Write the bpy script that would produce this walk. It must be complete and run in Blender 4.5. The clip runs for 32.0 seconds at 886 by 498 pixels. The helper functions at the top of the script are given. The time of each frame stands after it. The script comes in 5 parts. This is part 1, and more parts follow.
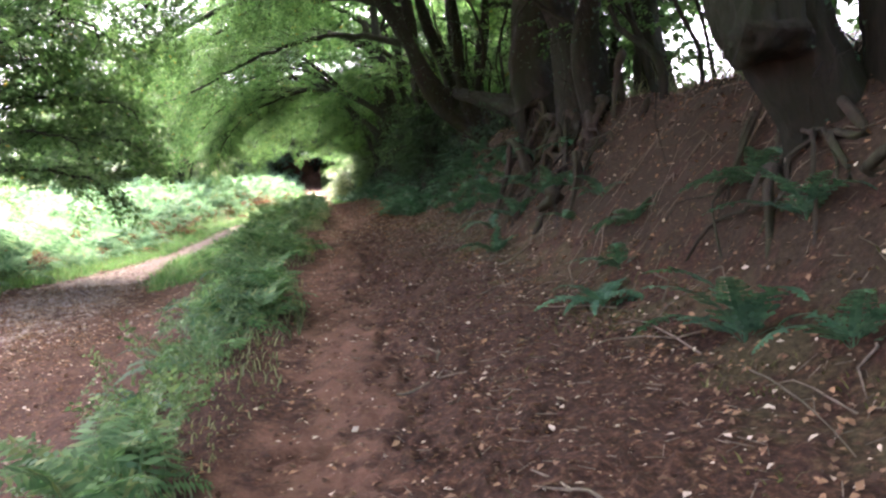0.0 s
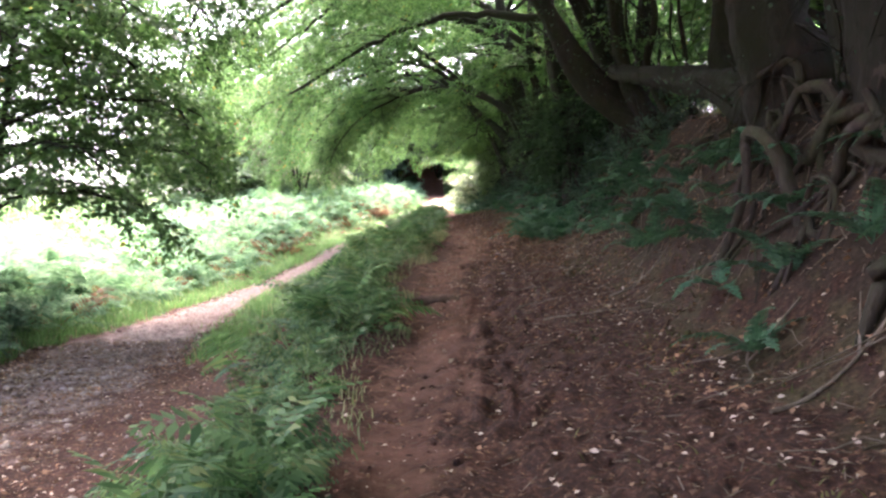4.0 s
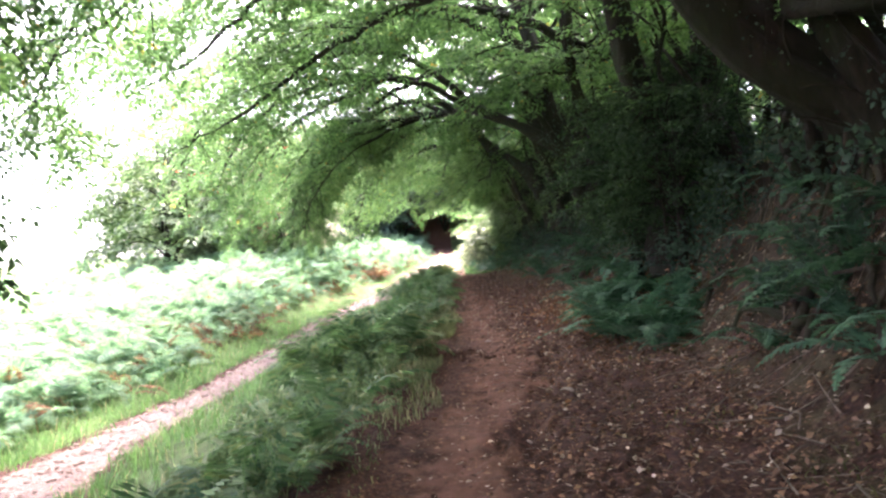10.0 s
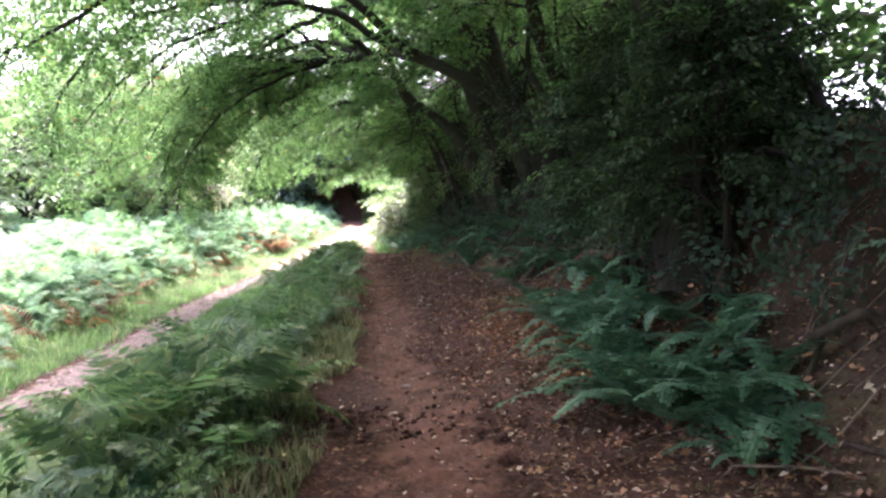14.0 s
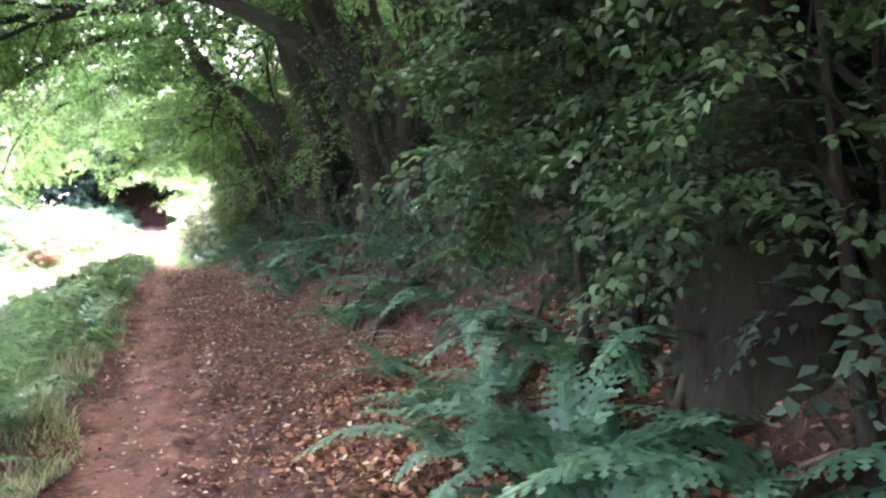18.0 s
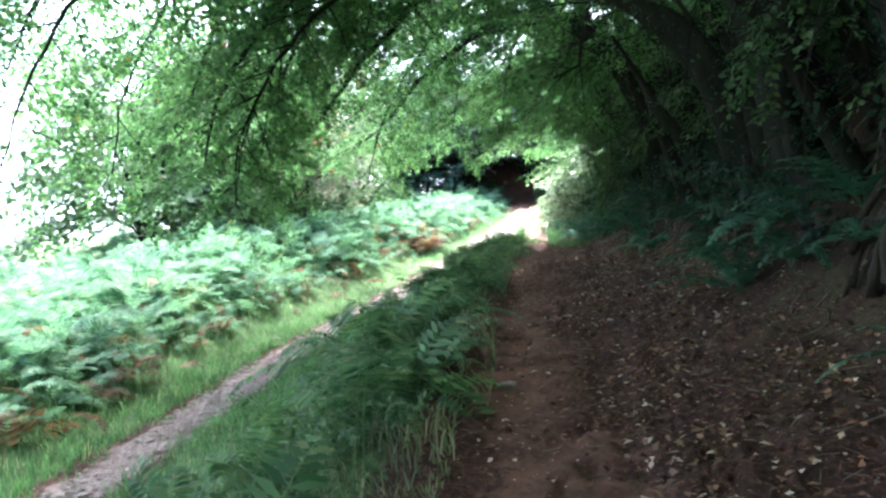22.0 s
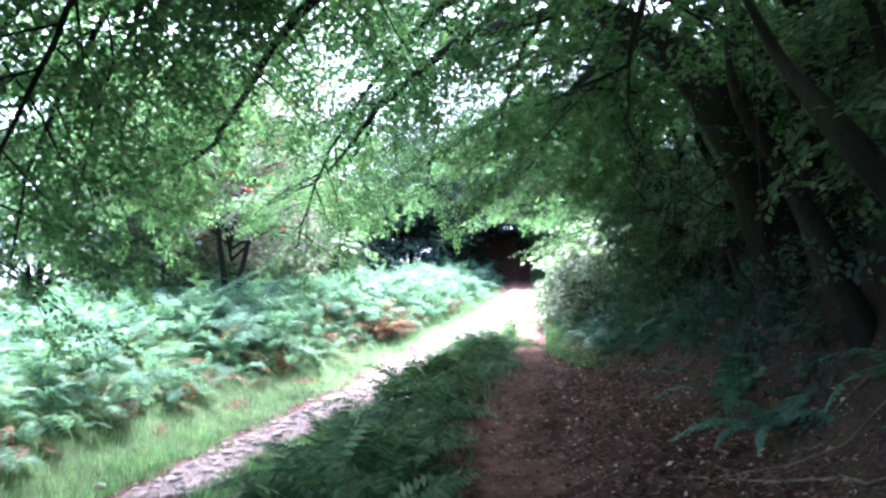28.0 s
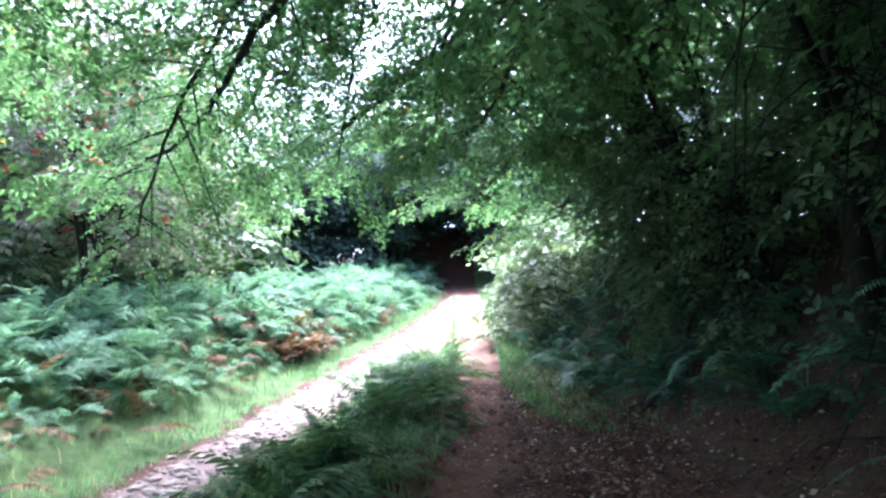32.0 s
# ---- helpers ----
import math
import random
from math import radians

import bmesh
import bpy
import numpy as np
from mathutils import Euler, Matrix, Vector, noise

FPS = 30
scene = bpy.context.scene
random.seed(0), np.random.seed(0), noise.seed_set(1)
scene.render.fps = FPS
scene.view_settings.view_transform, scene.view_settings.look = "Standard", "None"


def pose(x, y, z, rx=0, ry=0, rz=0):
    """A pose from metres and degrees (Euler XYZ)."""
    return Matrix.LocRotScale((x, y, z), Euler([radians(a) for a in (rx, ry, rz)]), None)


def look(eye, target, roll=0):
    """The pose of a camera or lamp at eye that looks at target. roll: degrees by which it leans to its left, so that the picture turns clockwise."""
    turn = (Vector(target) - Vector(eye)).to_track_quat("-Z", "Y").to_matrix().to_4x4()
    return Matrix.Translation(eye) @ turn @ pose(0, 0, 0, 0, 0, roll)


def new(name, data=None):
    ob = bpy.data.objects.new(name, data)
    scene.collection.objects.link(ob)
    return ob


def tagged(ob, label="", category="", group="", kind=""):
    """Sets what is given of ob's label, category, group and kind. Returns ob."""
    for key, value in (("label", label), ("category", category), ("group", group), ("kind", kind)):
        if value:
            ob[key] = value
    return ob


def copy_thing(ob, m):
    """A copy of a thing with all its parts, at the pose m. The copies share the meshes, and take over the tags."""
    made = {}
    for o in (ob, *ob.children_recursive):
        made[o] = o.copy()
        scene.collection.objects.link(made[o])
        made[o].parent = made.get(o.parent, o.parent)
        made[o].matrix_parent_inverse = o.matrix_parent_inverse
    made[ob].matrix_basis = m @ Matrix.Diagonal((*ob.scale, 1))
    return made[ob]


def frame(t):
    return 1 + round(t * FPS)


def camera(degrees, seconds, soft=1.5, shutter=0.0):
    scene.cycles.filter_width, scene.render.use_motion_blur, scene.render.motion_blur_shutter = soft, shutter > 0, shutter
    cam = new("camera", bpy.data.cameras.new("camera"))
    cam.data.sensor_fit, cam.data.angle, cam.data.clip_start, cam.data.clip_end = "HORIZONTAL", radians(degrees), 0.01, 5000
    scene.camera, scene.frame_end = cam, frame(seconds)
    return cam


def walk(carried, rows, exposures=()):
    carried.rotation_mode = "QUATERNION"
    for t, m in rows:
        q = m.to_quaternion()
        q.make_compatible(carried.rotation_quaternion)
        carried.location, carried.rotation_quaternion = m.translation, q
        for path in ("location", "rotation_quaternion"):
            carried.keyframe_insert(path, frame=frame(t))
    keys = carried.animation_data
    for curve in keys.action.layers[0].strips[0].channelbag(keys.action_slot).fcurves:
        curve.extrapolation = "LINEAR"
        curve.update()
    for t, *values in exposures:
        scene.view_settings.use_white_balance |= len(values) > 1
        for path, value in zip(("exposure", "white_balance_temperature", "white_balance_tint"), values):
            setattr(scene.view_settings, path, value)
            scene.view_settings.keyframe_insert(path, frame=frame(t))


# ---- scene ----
cam = camera(62.2, 32.0, 2.5)
METRES, EYE, TILT, LEAN, TURN = 34.5, 1.5, 0.0, 0.0, 0.0
EXPOSURES = [(0.0, 4.05, 6300, 25), (6.0, 4.24, 6150, 34), (9.0, 4.28, 6120, 33), (13.0, 4.17, 6050, 35), (16.0, 4.42, 5950, 35), (17.0, 4.75, 5950, 37), (18.0, 5.55, 5950, 40), (19.0, 5.05, 5800, 37),
             (20.0, 4.42, 5750, 28), (21.0, 4.32, 5600, 15), (22.0, 3.82, 5250, 9), (24.0, 4.10, 5000, 22), (28.0, 3.88, 4950, 24), (32.0, 3.42, 4950, 21)]
ROWS = [
    (0.0, 0.0, 0.0, 0.0, 0.04, 1.08, 1.93),
    (0.5, -0.0011, 0.0145, 0.0044, 8.56, 3.38, 1.5),
    (1.0, -0.004, 0.0316, 0.0073, 7.13, 1.67, 2.25),
    (1.5, -0.0026, 0.0483, 0.0098, 5.27, 1.96, 2.0),
    (2.0, -0.0063, 0.0631, 0.011, 11.93, 2.6, 2.47),
    (2.5, -0.0089, 0.0774, 0.0138, 7.18, 0.33, 1.69),
    (4.5, -0.0178, 0.1452, 0.0232, 10.27, 3.45, 2.0),
    (5.0, -0.0224, 0.1615, 0.0261, 7.18, 5.44, 2.25),
    (5.5, -0.0227, 0.1803, 0.027, 4.53, 3.38, 2.55),
    (6.0, -0.0274, 0.1969, 0.0294, 9.09, 4.37, 3.6),
    (6.5, -0.03, 0.2108, 0.0298, 5.3, 3.55, 3.52),
    (7.0, -0.03, 0.2288, 0.034, 4.34, 4.65, 3.03),
    (7.5, -0.034, 0.2453, 0.0356, 3.68, 3.9, 3.13),
    (8.0, -0.0347, 0.2621, 0.0348, 2.28, 2.42, 2.6),
    (8.5, -0.0373, 0.2789, 0.0385, 5.65, 3.65, 3.63),
    (9.0, -0.0416, 0.2927, 0.0426, 6.54, 2.89, 4.27),
    (9.5, -0.0415, 0.309, 0.0449, 8.15, 3.92, 4.04),
    (10.0, -0.0451, 0.3212, 0.0465, 10.55, 5.77, 3.69),
    (10.5, -0.0488, 0.3332, 0.0485, 6.18, 5.84, 1.97),
    (11.0, -0.0494, 0.3482, 0.0508, 6.68, 5.81, 1.98),
    (11.5, -0.0532, 0.3639, 0.0505, 9.43, 5.14, 2.31),
    (12.0, -0.0546, 0.3771, 0.0517, 6.59, 3.83, 0.92),
    (12.5, -0.0527, 0.3926, 0.0541, 8.85, 5.08, 3.69),
    (13.0, -0.0541, 0.4036, 0.0532, 4.07, 3.22, 2.09),
    (13.5, -0.0582, 0.4171, 0.0577, 2.94, 3.55, 1.16),
    (15.5, -0.069, 0.4757, 0.0647, 6.68, 2.03, 1.9),
    (16.0, -0.0717, 0.4904, 0.0665, 7.19, 2.49, 2.13),
    (16.5, -0.0715, 0.5054, 0.0682, 3.39, 2.22, 1.21),
    (17.0, -0.0688, 0.5193, 0.0716, -0.33, 5.1, 1.74),
    (17.5, -0.0674, 0.5328, 0.0752, -8.83, 4.73, 2.13),
    (18.0, -0.062, 0.5448, 0.0757, -10.31, 3.22, 2.24),
    (18.5, -0.0602, 0.5566, 0.0777, -0.01, 3.73, 2.05),
    (19.0, -0.0618, 0.5708, 0.081, -0.04, 3.22, 1.07),
    (19.5, -0.0613, 0.587, 0.08, 9.58, 7.28, 0.08),
    (20.0, -0.0618, 0.5993, 0.0807, 9.63, 8.26, -0.02),
    (20.5, -0.0688, 0.6167, 0.0808, 7.75, 7.18, 0.12),
    (21.0, -0.0741, 0.6345, 0.0804, 15.65, 4.26, 2.64),
    (21.5, -0.0807, 0.6478, 0.0807, 23.49, 4.33, 2.68),
    (22.0, -0.0846, 0.6618, 0.0854, 17.9, 2.61, 5.73),
    (22.5, -0.0858, 0.6765, 0.0894, 16.31, 5.55, 5.59),
    (23.0, -0.0926, 0.6885, 0.0884, 16.38, 4.13, 4.93),
    (23.5, -0.0968, 0.699, 0.091, 14.45, 2.9, 5.5),
    (24.0, -0.0963, 0.7162, 0.0913, 8.91, 2.0, 4.64),
    (24.5, -0.0994, 0.7265, 0.0963, 8.4, 3.35, 4.67),
    (26.5, -0.1009, 0.7801, 0.1046, 10.08, 1.87, 2.91),
    (27.0, -0.1056, 0.7987, 0.107, 14.81, 4.08, 2.76),
    (27.5, -0.112, 0.8145, 0.1085, 15.27, 9.42, 1.83),
    (28.0, -0.1156, 0.8337, 0.1097, 17.14, 7.92, 1.46),
    (28.5, -0.1235, 0.8492, 0.1126, 18.87, 5.64, 2.3),
    (29.0, -0.1239, 0.866, 0.1122, 10.62, 4.32, 3.1),
    (29.5, -0.126, 0.8797, 0.1138, 13.8, 4.53, 3.17),
    (30.0, -0.1313, 0.8958, 0.1167, 13.13, 3.98, 2.51),
    (30.5, -0.1331, 0.9139, 0.1181, 13.47, 3.47, 2.65),
    (31.0, -0.1395, 0.9308, 0.1194, 14.33, 5.37, 2.7),
    (31.5, -0.1415, 0.9454, 0.1192, 13.12, 6.25, 1.96),
    (32.0, -0.142, 0.9591, 0.1229, 12.67, 8.02, 2.03),
]
walk(cam, [(t, pose(0, 0, EYE, TILT, LEAN, TURN) @ pose(METRES * x, METRES * y, METRES * z, 90 + pitch, roll, yaw)) for t, x, y, z, yaw, pitch, roll in ROWS],
     EXPOSURES)

# ---- world, sun, exposure ----
SUN_ELEV, SUN_AZ = 66.0, -14.0  # azimuth from +y towards +x
world = bpy.data.worlds.new("world")
scene.world = world
world.use_nodes = True
wn = world.node_tree.nodes
sky = wn.new("ShaderNodeTexSky")
sky.sky_type = "NISHITA"
sky.sun_disc = False
sky.sun_elevation = radians(SUN_ELEV)
sky.sun_rotation = radians(SUN_AZ)
sky.air_density, sky.dust_density, sky.ozone_density = 0.8, 10.0, 0.0
world.node_tree.links.new(sky.outputs[0], wn["Background"].inputs[0])
wn["Background"].inputs[1].default_value = 0.15
sun = new("sun", bpy.data.lights.new("sun", "SUN"))
sun.data.energy, sun.data.angle, sun.data.color = 1.4, radians(22), (1.0, 0.96, 0.88)
sun.matrix_world = look((0, 0, 0), (-math.sin(radians(SUN_AZ)) * math.cos(radians(SUN_ELEV)),
                                    -math.cos(radians(SUN_AZ)) * math.cos(radians(SUN_ELEV)), -math.sin(radians(SUN_ELEV))))

# ---- materials ----


def material(name, rough=0.85):
    m = bpy.data.materials.new(name)
    m.use_nodes = True
    b = m.node_tree.nodes["Principled BSDF"]
    b.inputs["Roughness"].default_value = rough
    b.inputs["Specular IOR Level"].default_value = 0.25
    return m, m.node_tree.nodes, m.node_tree.links, b


def noise_node(n, l, scale, detail=6.0, rough=0.6, coord=None):
    t = n.new("ShaderNodeTexNoise")
    t.inputs["Scale"].default_value, t.inputs["Detail"].default_value = scale, detail
    t.inputs["Roughness"].default_value = rough
    if coord is not None:
        l.new(coord, t.inputs["Vector"])
    return t


def ramp(n, l, fac, stops):
    r = n.new("ShaderNodeValToRGB")
    while len(r.color_ramp.elements) < len(stops):
        r.color_ramp.elements.new(0.5)
    for e, (p, c) in zip(r.color_ramp.elements, stops):
        e.position, e.color = p, (*c, 1)
    l.new(fac, r.inputs[0])
    return r


def mixed(n, l, fac, a, b, mode="MIX"):
    m = n.new("ShaderNodeMix")
    m.data_type, m.blend_type = "RGBA", mode
    for sock, v in ((m.inputs[0], fac), (m.inputs[6], a), (m.inputs[7], b)):
        if isinstance(v, (int, float)):
            sock.default_value = v
        elif isinstance(v, tuple):
            sock.default_value = (*v, 1)
        else:
            l.new(v, sock)
    return m.outputs[2]


def bump(n, l, b, height, strength, dist):
    k = n.new("ShaderNodeBump")
    k.inputs["Strength"].default_value, k.inputs["Distance"].default_value = strength, dist
    l.new(height, k.inputs["Height"])
    l.new(k.outputs[0], b.inputs["Normal"])


def leaf_material(name, dark, light, trans=0.45, rough=0.45, odd=None, share=0.05):
    m, n, l, b = material(name, rough)
    g = n.new("ShaderNodeNewGeometry")
    col = ramp(n, l, g.outputs["Random Per Island"], [(0.0, dark), (0.75, light), (1.0, tuple(min(1, c * 1.25) for c in light))]).outputs[0]
    tc = n.new("ShaderNodeTexCoord")
    big = noise_node(n, l, 0.7, 3.0, coord=tc.outputs["Object"])
    col = mixed(n, l, 0.5, col, ramp(n, l, big.outputs[0], [(0.3, (0.55, 0.6, 0.6)), (0.7, (1.2, 1.15, 0.95))]).outputs[0], "MULTIPLY")
    clump = noise_node(n, l, 2.4, 3.0, coord=tc.outputs["Object"])
    col = mixed(n, l, 0.7, col, ramp(n, l, clump.outputs[0], [(0.32, (0.6, 0.66, 0.66)), (0.68, (1.35, 1.3, 1.05))]).outputs[0], "MULTIPLY")
    if odd:
        w = n.new("ShaderNodeTexWhiteNoise")
        w.noise_dimensions = "1D"
        l.new(g.outputs["Random Per Island"], w.inputs["W"])
        gt = n.new("ShaderNodeMath")
        gt.operation = "LESS_THAN"
        l.new(w.outputs["Value"], gt.inputs[0])
        gt.inputs[1].default_value = share
        col = mixed(n, l, gt.outputs[0], col, odd)
    l.new(col, b.inputs["Base Color"])
    tr = n.new("ShaderNodeBsdfTranslucent")
    l.new(mixed(n, l, 1.0, col, (1.12, 1.2, 1.0), "MULTIPLY"), tr.inputs["Color"])
    mx = n.new("ShaderNodeMixShader")
    mx.inputs[0].default_value = trans
    l.new(b.outputs[0], mx.inputs[1])
    l.new(tr.outputs[0], mx.inputs[2])
    l.new(mx.outputs[0], n["Material Output"].inputs[0])
    return m


def bark_material(name, a, b_, moss, amount):
    m, n, l, b = material(name, 0.9)
    tc = n.new("ShaderNodeTexCoord")
    mp = n.new("ShaderNodeMapping")
    mp.inputs["Scale"].default_value = (1, 1, 0.35)
    l.new(tc.outputs["Object"], mp.inputs[0])
    f = noise_node(n, l, 14.0, 8.0, 0.65, mp.outputs[0])
    c = noise_node(n, l, 1.6, 4.0, 0.6, tc.outputs["Object"])
    col = ramp(n, l, f.outputs[0], [(0.3, a), (0.7, b_)]).outputs[0]
    mask = ramp(n, l, c.outputs[0], [(0.5 - amount * 0.3, (0, 0, 0)), (0.75 - amount * 0.2, (1, 1, 1))]).outputs[0]
    col = mixed(n, l, mask, col, moss)
    l.new(col, b.inputs["Base Color"])
    bump(n, l, b, f.outputs[0], 1.0, 0.05)
    return m


def ground_material():
    m, n, l, b = material("woodland_soil", 0.95)
    tc = n.new("ShaderNodeTexCoord")
    co = tc.outputs["Object"]
    fine, mid, big = noise_node(n, l, 26.0, 8.0, 0.7, co), noise_node(n, l, 3.5, 6.0, 0.6, co), noise_node(n, l, 0.5, 4.0, 0.6, co)
    litter = ramp(n, l, fine.outputs[0], [(0.3, (0.020, 0.011, 0.008)), (0.52, (0.080, 0.039, 0.025)), (0.72, (0.225, 0.118, 0.072))]).outputs[0]
    litter = mixed(n, l, 0.6, litter, ramp(n, l, mid.outputs[0], [(0.3, (0.6, 0.55, 0.55)), (0.7, (1.15, 1.1, 1.05))]).outputs[0], "MULTIPLY")
    dirt = ramp(n, l, mid.outputs[0], [(0.25, (0.09, 0.045, 0.029)), (0.75, (0.23, 0.12, 0.079))]).outputs[0]
    dirt = mixed(n, l, 0.5, dirt, ramp(n, l, fine.outputs[0], [(0.3, (0.6, 0.58, 0.56)), (0.7, (1.2, 1.2, 1.2))]).outputs[0], "MULTIPLY")
    stone = ramp(n, l, fine.outputs[0], [(0.3, (0.10, 0.07, 0.058)), (0.5, (0.22, 0.165, 0.14)), (0.7, (0.40, 0.33, 0.29))]).outputs[0]
    green = ramp(n, l, mid.outputs[0], [(0.3, (0.04, 0.07, 0.02)), (0.7, (0.10, 0.16, 0.05))]).outputs[0]

    def att(name):
        a = n.new("ShaderNodeAttribute")
        a.attribute_name = name
        # break the zone's edge up with noise
        k = n.new("ShaderNodeMath")
        k.operation = "ADD"
        l.new(a.outputs["Fac"], k.inputs[0])
        l.new(mid.outputs[0], k.inputs[1])
        return ramp(n, l, k.outputs[0], [(0.82, (0, 0, 0)), (1.08, (1, 1, 1))]).outputs[0]
    col = mixed(n, l, att("trodden"), litter, dirt)
    col = mixed(n, l, att("stony"), col, stone)
    col = mixed(n, l, att("grassy"), col, green)
    # bank face: dark brown mossy soil with the bank's shade in its colour
    mossy = ramp(n, l, fine.outputs[0], [(0.3, (0.024, 0.016, 0.010)), (0.7, (0.085, 0.055, 0.034))]).outputs[0]
    col = mixed(n, l, att("mossy"), col, mossy)
    olive = ramp(n, l, fine.outputs[0], [(0.3, (0.035, 0.026, 0.012)), (0.7, (0.13, 0.10, 0.05))]).outputs[0]
    col = mixed(n, l, att("olive"), col, olive)
    l.new(col, b.inputs["Base Color"])
    bump(n, l, b, fine.outputs[0], 1.0, 0.05)
    return m


MAT_GROUND = ground_material()
# far darker than grey beech bark: the canopy's shade is in the colour
MAT_SHADED_BARK = bark_material("shaded_beech_bark", (0.007, 0.006, 0.005), (0.034, 0.027, 0.021), (0.014, 0.017, 0.007), 0.6)
MAT_ROOT = bark_material("weathered_root", (0.018, 0.013, 0.010), (0.07, 0.053, 0.04), (0.04, 0.045, 0.02), 0.3)
MAT_STICK = bark_material("dead_wood", (0.10, 0.075, 0.055), (0.36, 0.28, 0.21), (0.09, 0.08, 0.05), 0.2)
MAT_BEECH = leaf_material("beech_leaf", (0.048, 0.10, 0.04), (0.115, 0.205, 0.085), 0.6, odd=(0.24, 0.20, 0.04), share=0.006)
# darker copy of the beech leaf: shade by the boles put into colour
MAT_SHADED_BEECH = leaf_material("shaded_beech_leaf", (0.02, 0.045, 0.02), (0.048, 0.09, 0.042), 0.25, 0.8)
MAT_HEDGE = leaf_material("hedge_leaf", (0.06, 0.11, 0.05), (0.14, 0.21, 0.10), 0.35)
MAT_PALE = leaf_material("pale_leaf", (0.085, 0.13, 0.065), (0.20, 0.25, 0.145), 0.35)
MAT_DARKLEAF = leaf_material("holly_leaf", (0.026, 0.055, 0.040), (0.060, 0.105, 0.078), 0.3, 0.7)
MAT_ROWAN = leaf_material("rowan_leaf", (0.13, 0.115, 0.10), (0.27, 0.23, 0.205), 0.45, odd=(0.13, 0.19, 0.10), share=0.3)
MAT_BERRY = leaf_material("rowan_berry", (0.28, 0.03, 0.02), (0.45, 0.07, 0.035), 0.1, 0.4)
MAT_FERN = leaf_material("fern_frond", (0.04, 0.11, 0.07), (0.095, 0.20, 0.13), 0.35, 0.5)
MAT_BRACKEN = leaf_material("bracken_frond", (0.06, 0.135, 0.085), (0.15, 0.25, 0.165), 0.4, 0.85, odd=(0.16, 0.19, 0.09), share=0.03)
MAT_WEED = leaf_material("verge_leaf", (0.04, 0.10, 0.045), (0.12, 0.215, 0.10), 0.4, 0.6, odd=(0.17, 0.22, 0.085), share=0.12)
MAT_DEADFERN = leaf_material("withered_frond", (0.055, 0.03, 0.018), (0.15, 0.085, 0.045), 0.3, 0.8)
MAT_GRASS = leaf_material("grass_blade", (0.06, 0.14, 0.05), (0.14, 0.27, 0.10), 0.45, 0.5, odd=(0.33, 0.30, 0.15), share=0.04)
MAT_DRYGRASS = leaf_material("seeding_grass", (0.11, 0.14, 0.065), (0.25, 0.26, 0.16), 0.4, 0.6)
MAT_LITTER = leaf_material("fallen_leaf", (0.05, 0.025, 0.017), (0.26, 0.15, 0.10), 0.1, 0.75, odd=(0.52, 0.41, 0.31), share=0.12)
MAT_RUSTLEAF = leaf_material("rusty_leaf", (0.10, 0.042, 0.024), (0.30, 0.145, 0.08), 0.15, 0.7, odd=(0.50, 0.36, 0.24), share=0.1)
MAT_OLIVE = leaf_material("olive_grass", (0.06, 0.062, 0.024), (0.14, 0.13, 0.06), 0.35, 0.7)
MAT_MUDROOT = bark_material("muddy_root", (0.06, 0.035, 0.025), (0.20, 0.125, 0.09), (0.09, 0.055, 0.04), 0.5)
MAT_STONE = bark_material("pale_stone", (0.20, 0.165, 0.14), (0.46, 0.39, 0.34), (0.24, 0.18, 0.145), 0.4)

# ---- helpers for meshes ----
RNG = np.random.default_rng(7)


def mesh_of(name, v, f, mat, smooth=False):
    """A mesh from an array of vertices and an array of faces of one size."""
    v, f = np.asarray(v, np.float32), np.asarray(f, np.int32)
    me = bpy.data.meshes.new(name)
    k = f.shape[1]
    me.vertices.add(len(v))
    me.vertices.foreach_set("co", v.ravel())
    me.loops.add(f.size)
    me.loops.foreach_set("vertex_index", f.ravel())
    me.polygons.add(len(f))
    me.polygons.foreach_set("loop_start", np.arange(0, f.size, k, dtype=np.int32))
    me.polygons.foreach_set("loop_total", np.full(len(f), k, np.int32))
    if smooth:
        me.polygons.foreach_set("use_smooth", np.ones(len(f), bool))
    me.materials.append(mat)
    me.update(calc_edges=True)
    return me


def joined(pieces):
    """Several (verts, faces) as one."""
    vs, fs, k = [], [], 0
    for v, f in pieces:
        vs.append(np.asarray(v, float))
        fs.append(np.asarray(f, int) + k)
        k += len(v)
    return np.concatenate(vs), np.concatenate(fs)


def part(name, vf, mat, parent, label="", smooth=False):
    """One mesh object under a thing; its geometry is given in world metres."""
    v = np.asarray(vf[0], float) - np.array(parent.matrix_basis.translation if parent.parent is None else parent.parent.matrix_basis.translation + parent.matrix_basis.translation)
    ob = new(name, mesh_of(name, v, vf[1], mat, smooth))
    ob.parent = parent
    if label:
        ob["label"] = label
    return ob


def thing(name, at, label, category, group="", kind=""):
    e = new(name)
    e.empty_display_size = 0.2
    e.matrix_basis = Matrix.Translation(at)
    return tagged(e, label, category, group, kind)


def stuff(name, vf, mat, label, category):
    return tagged(new(name, mesh_of(name, vf[0], vf[1], mat)), label, category, "", "stuff")


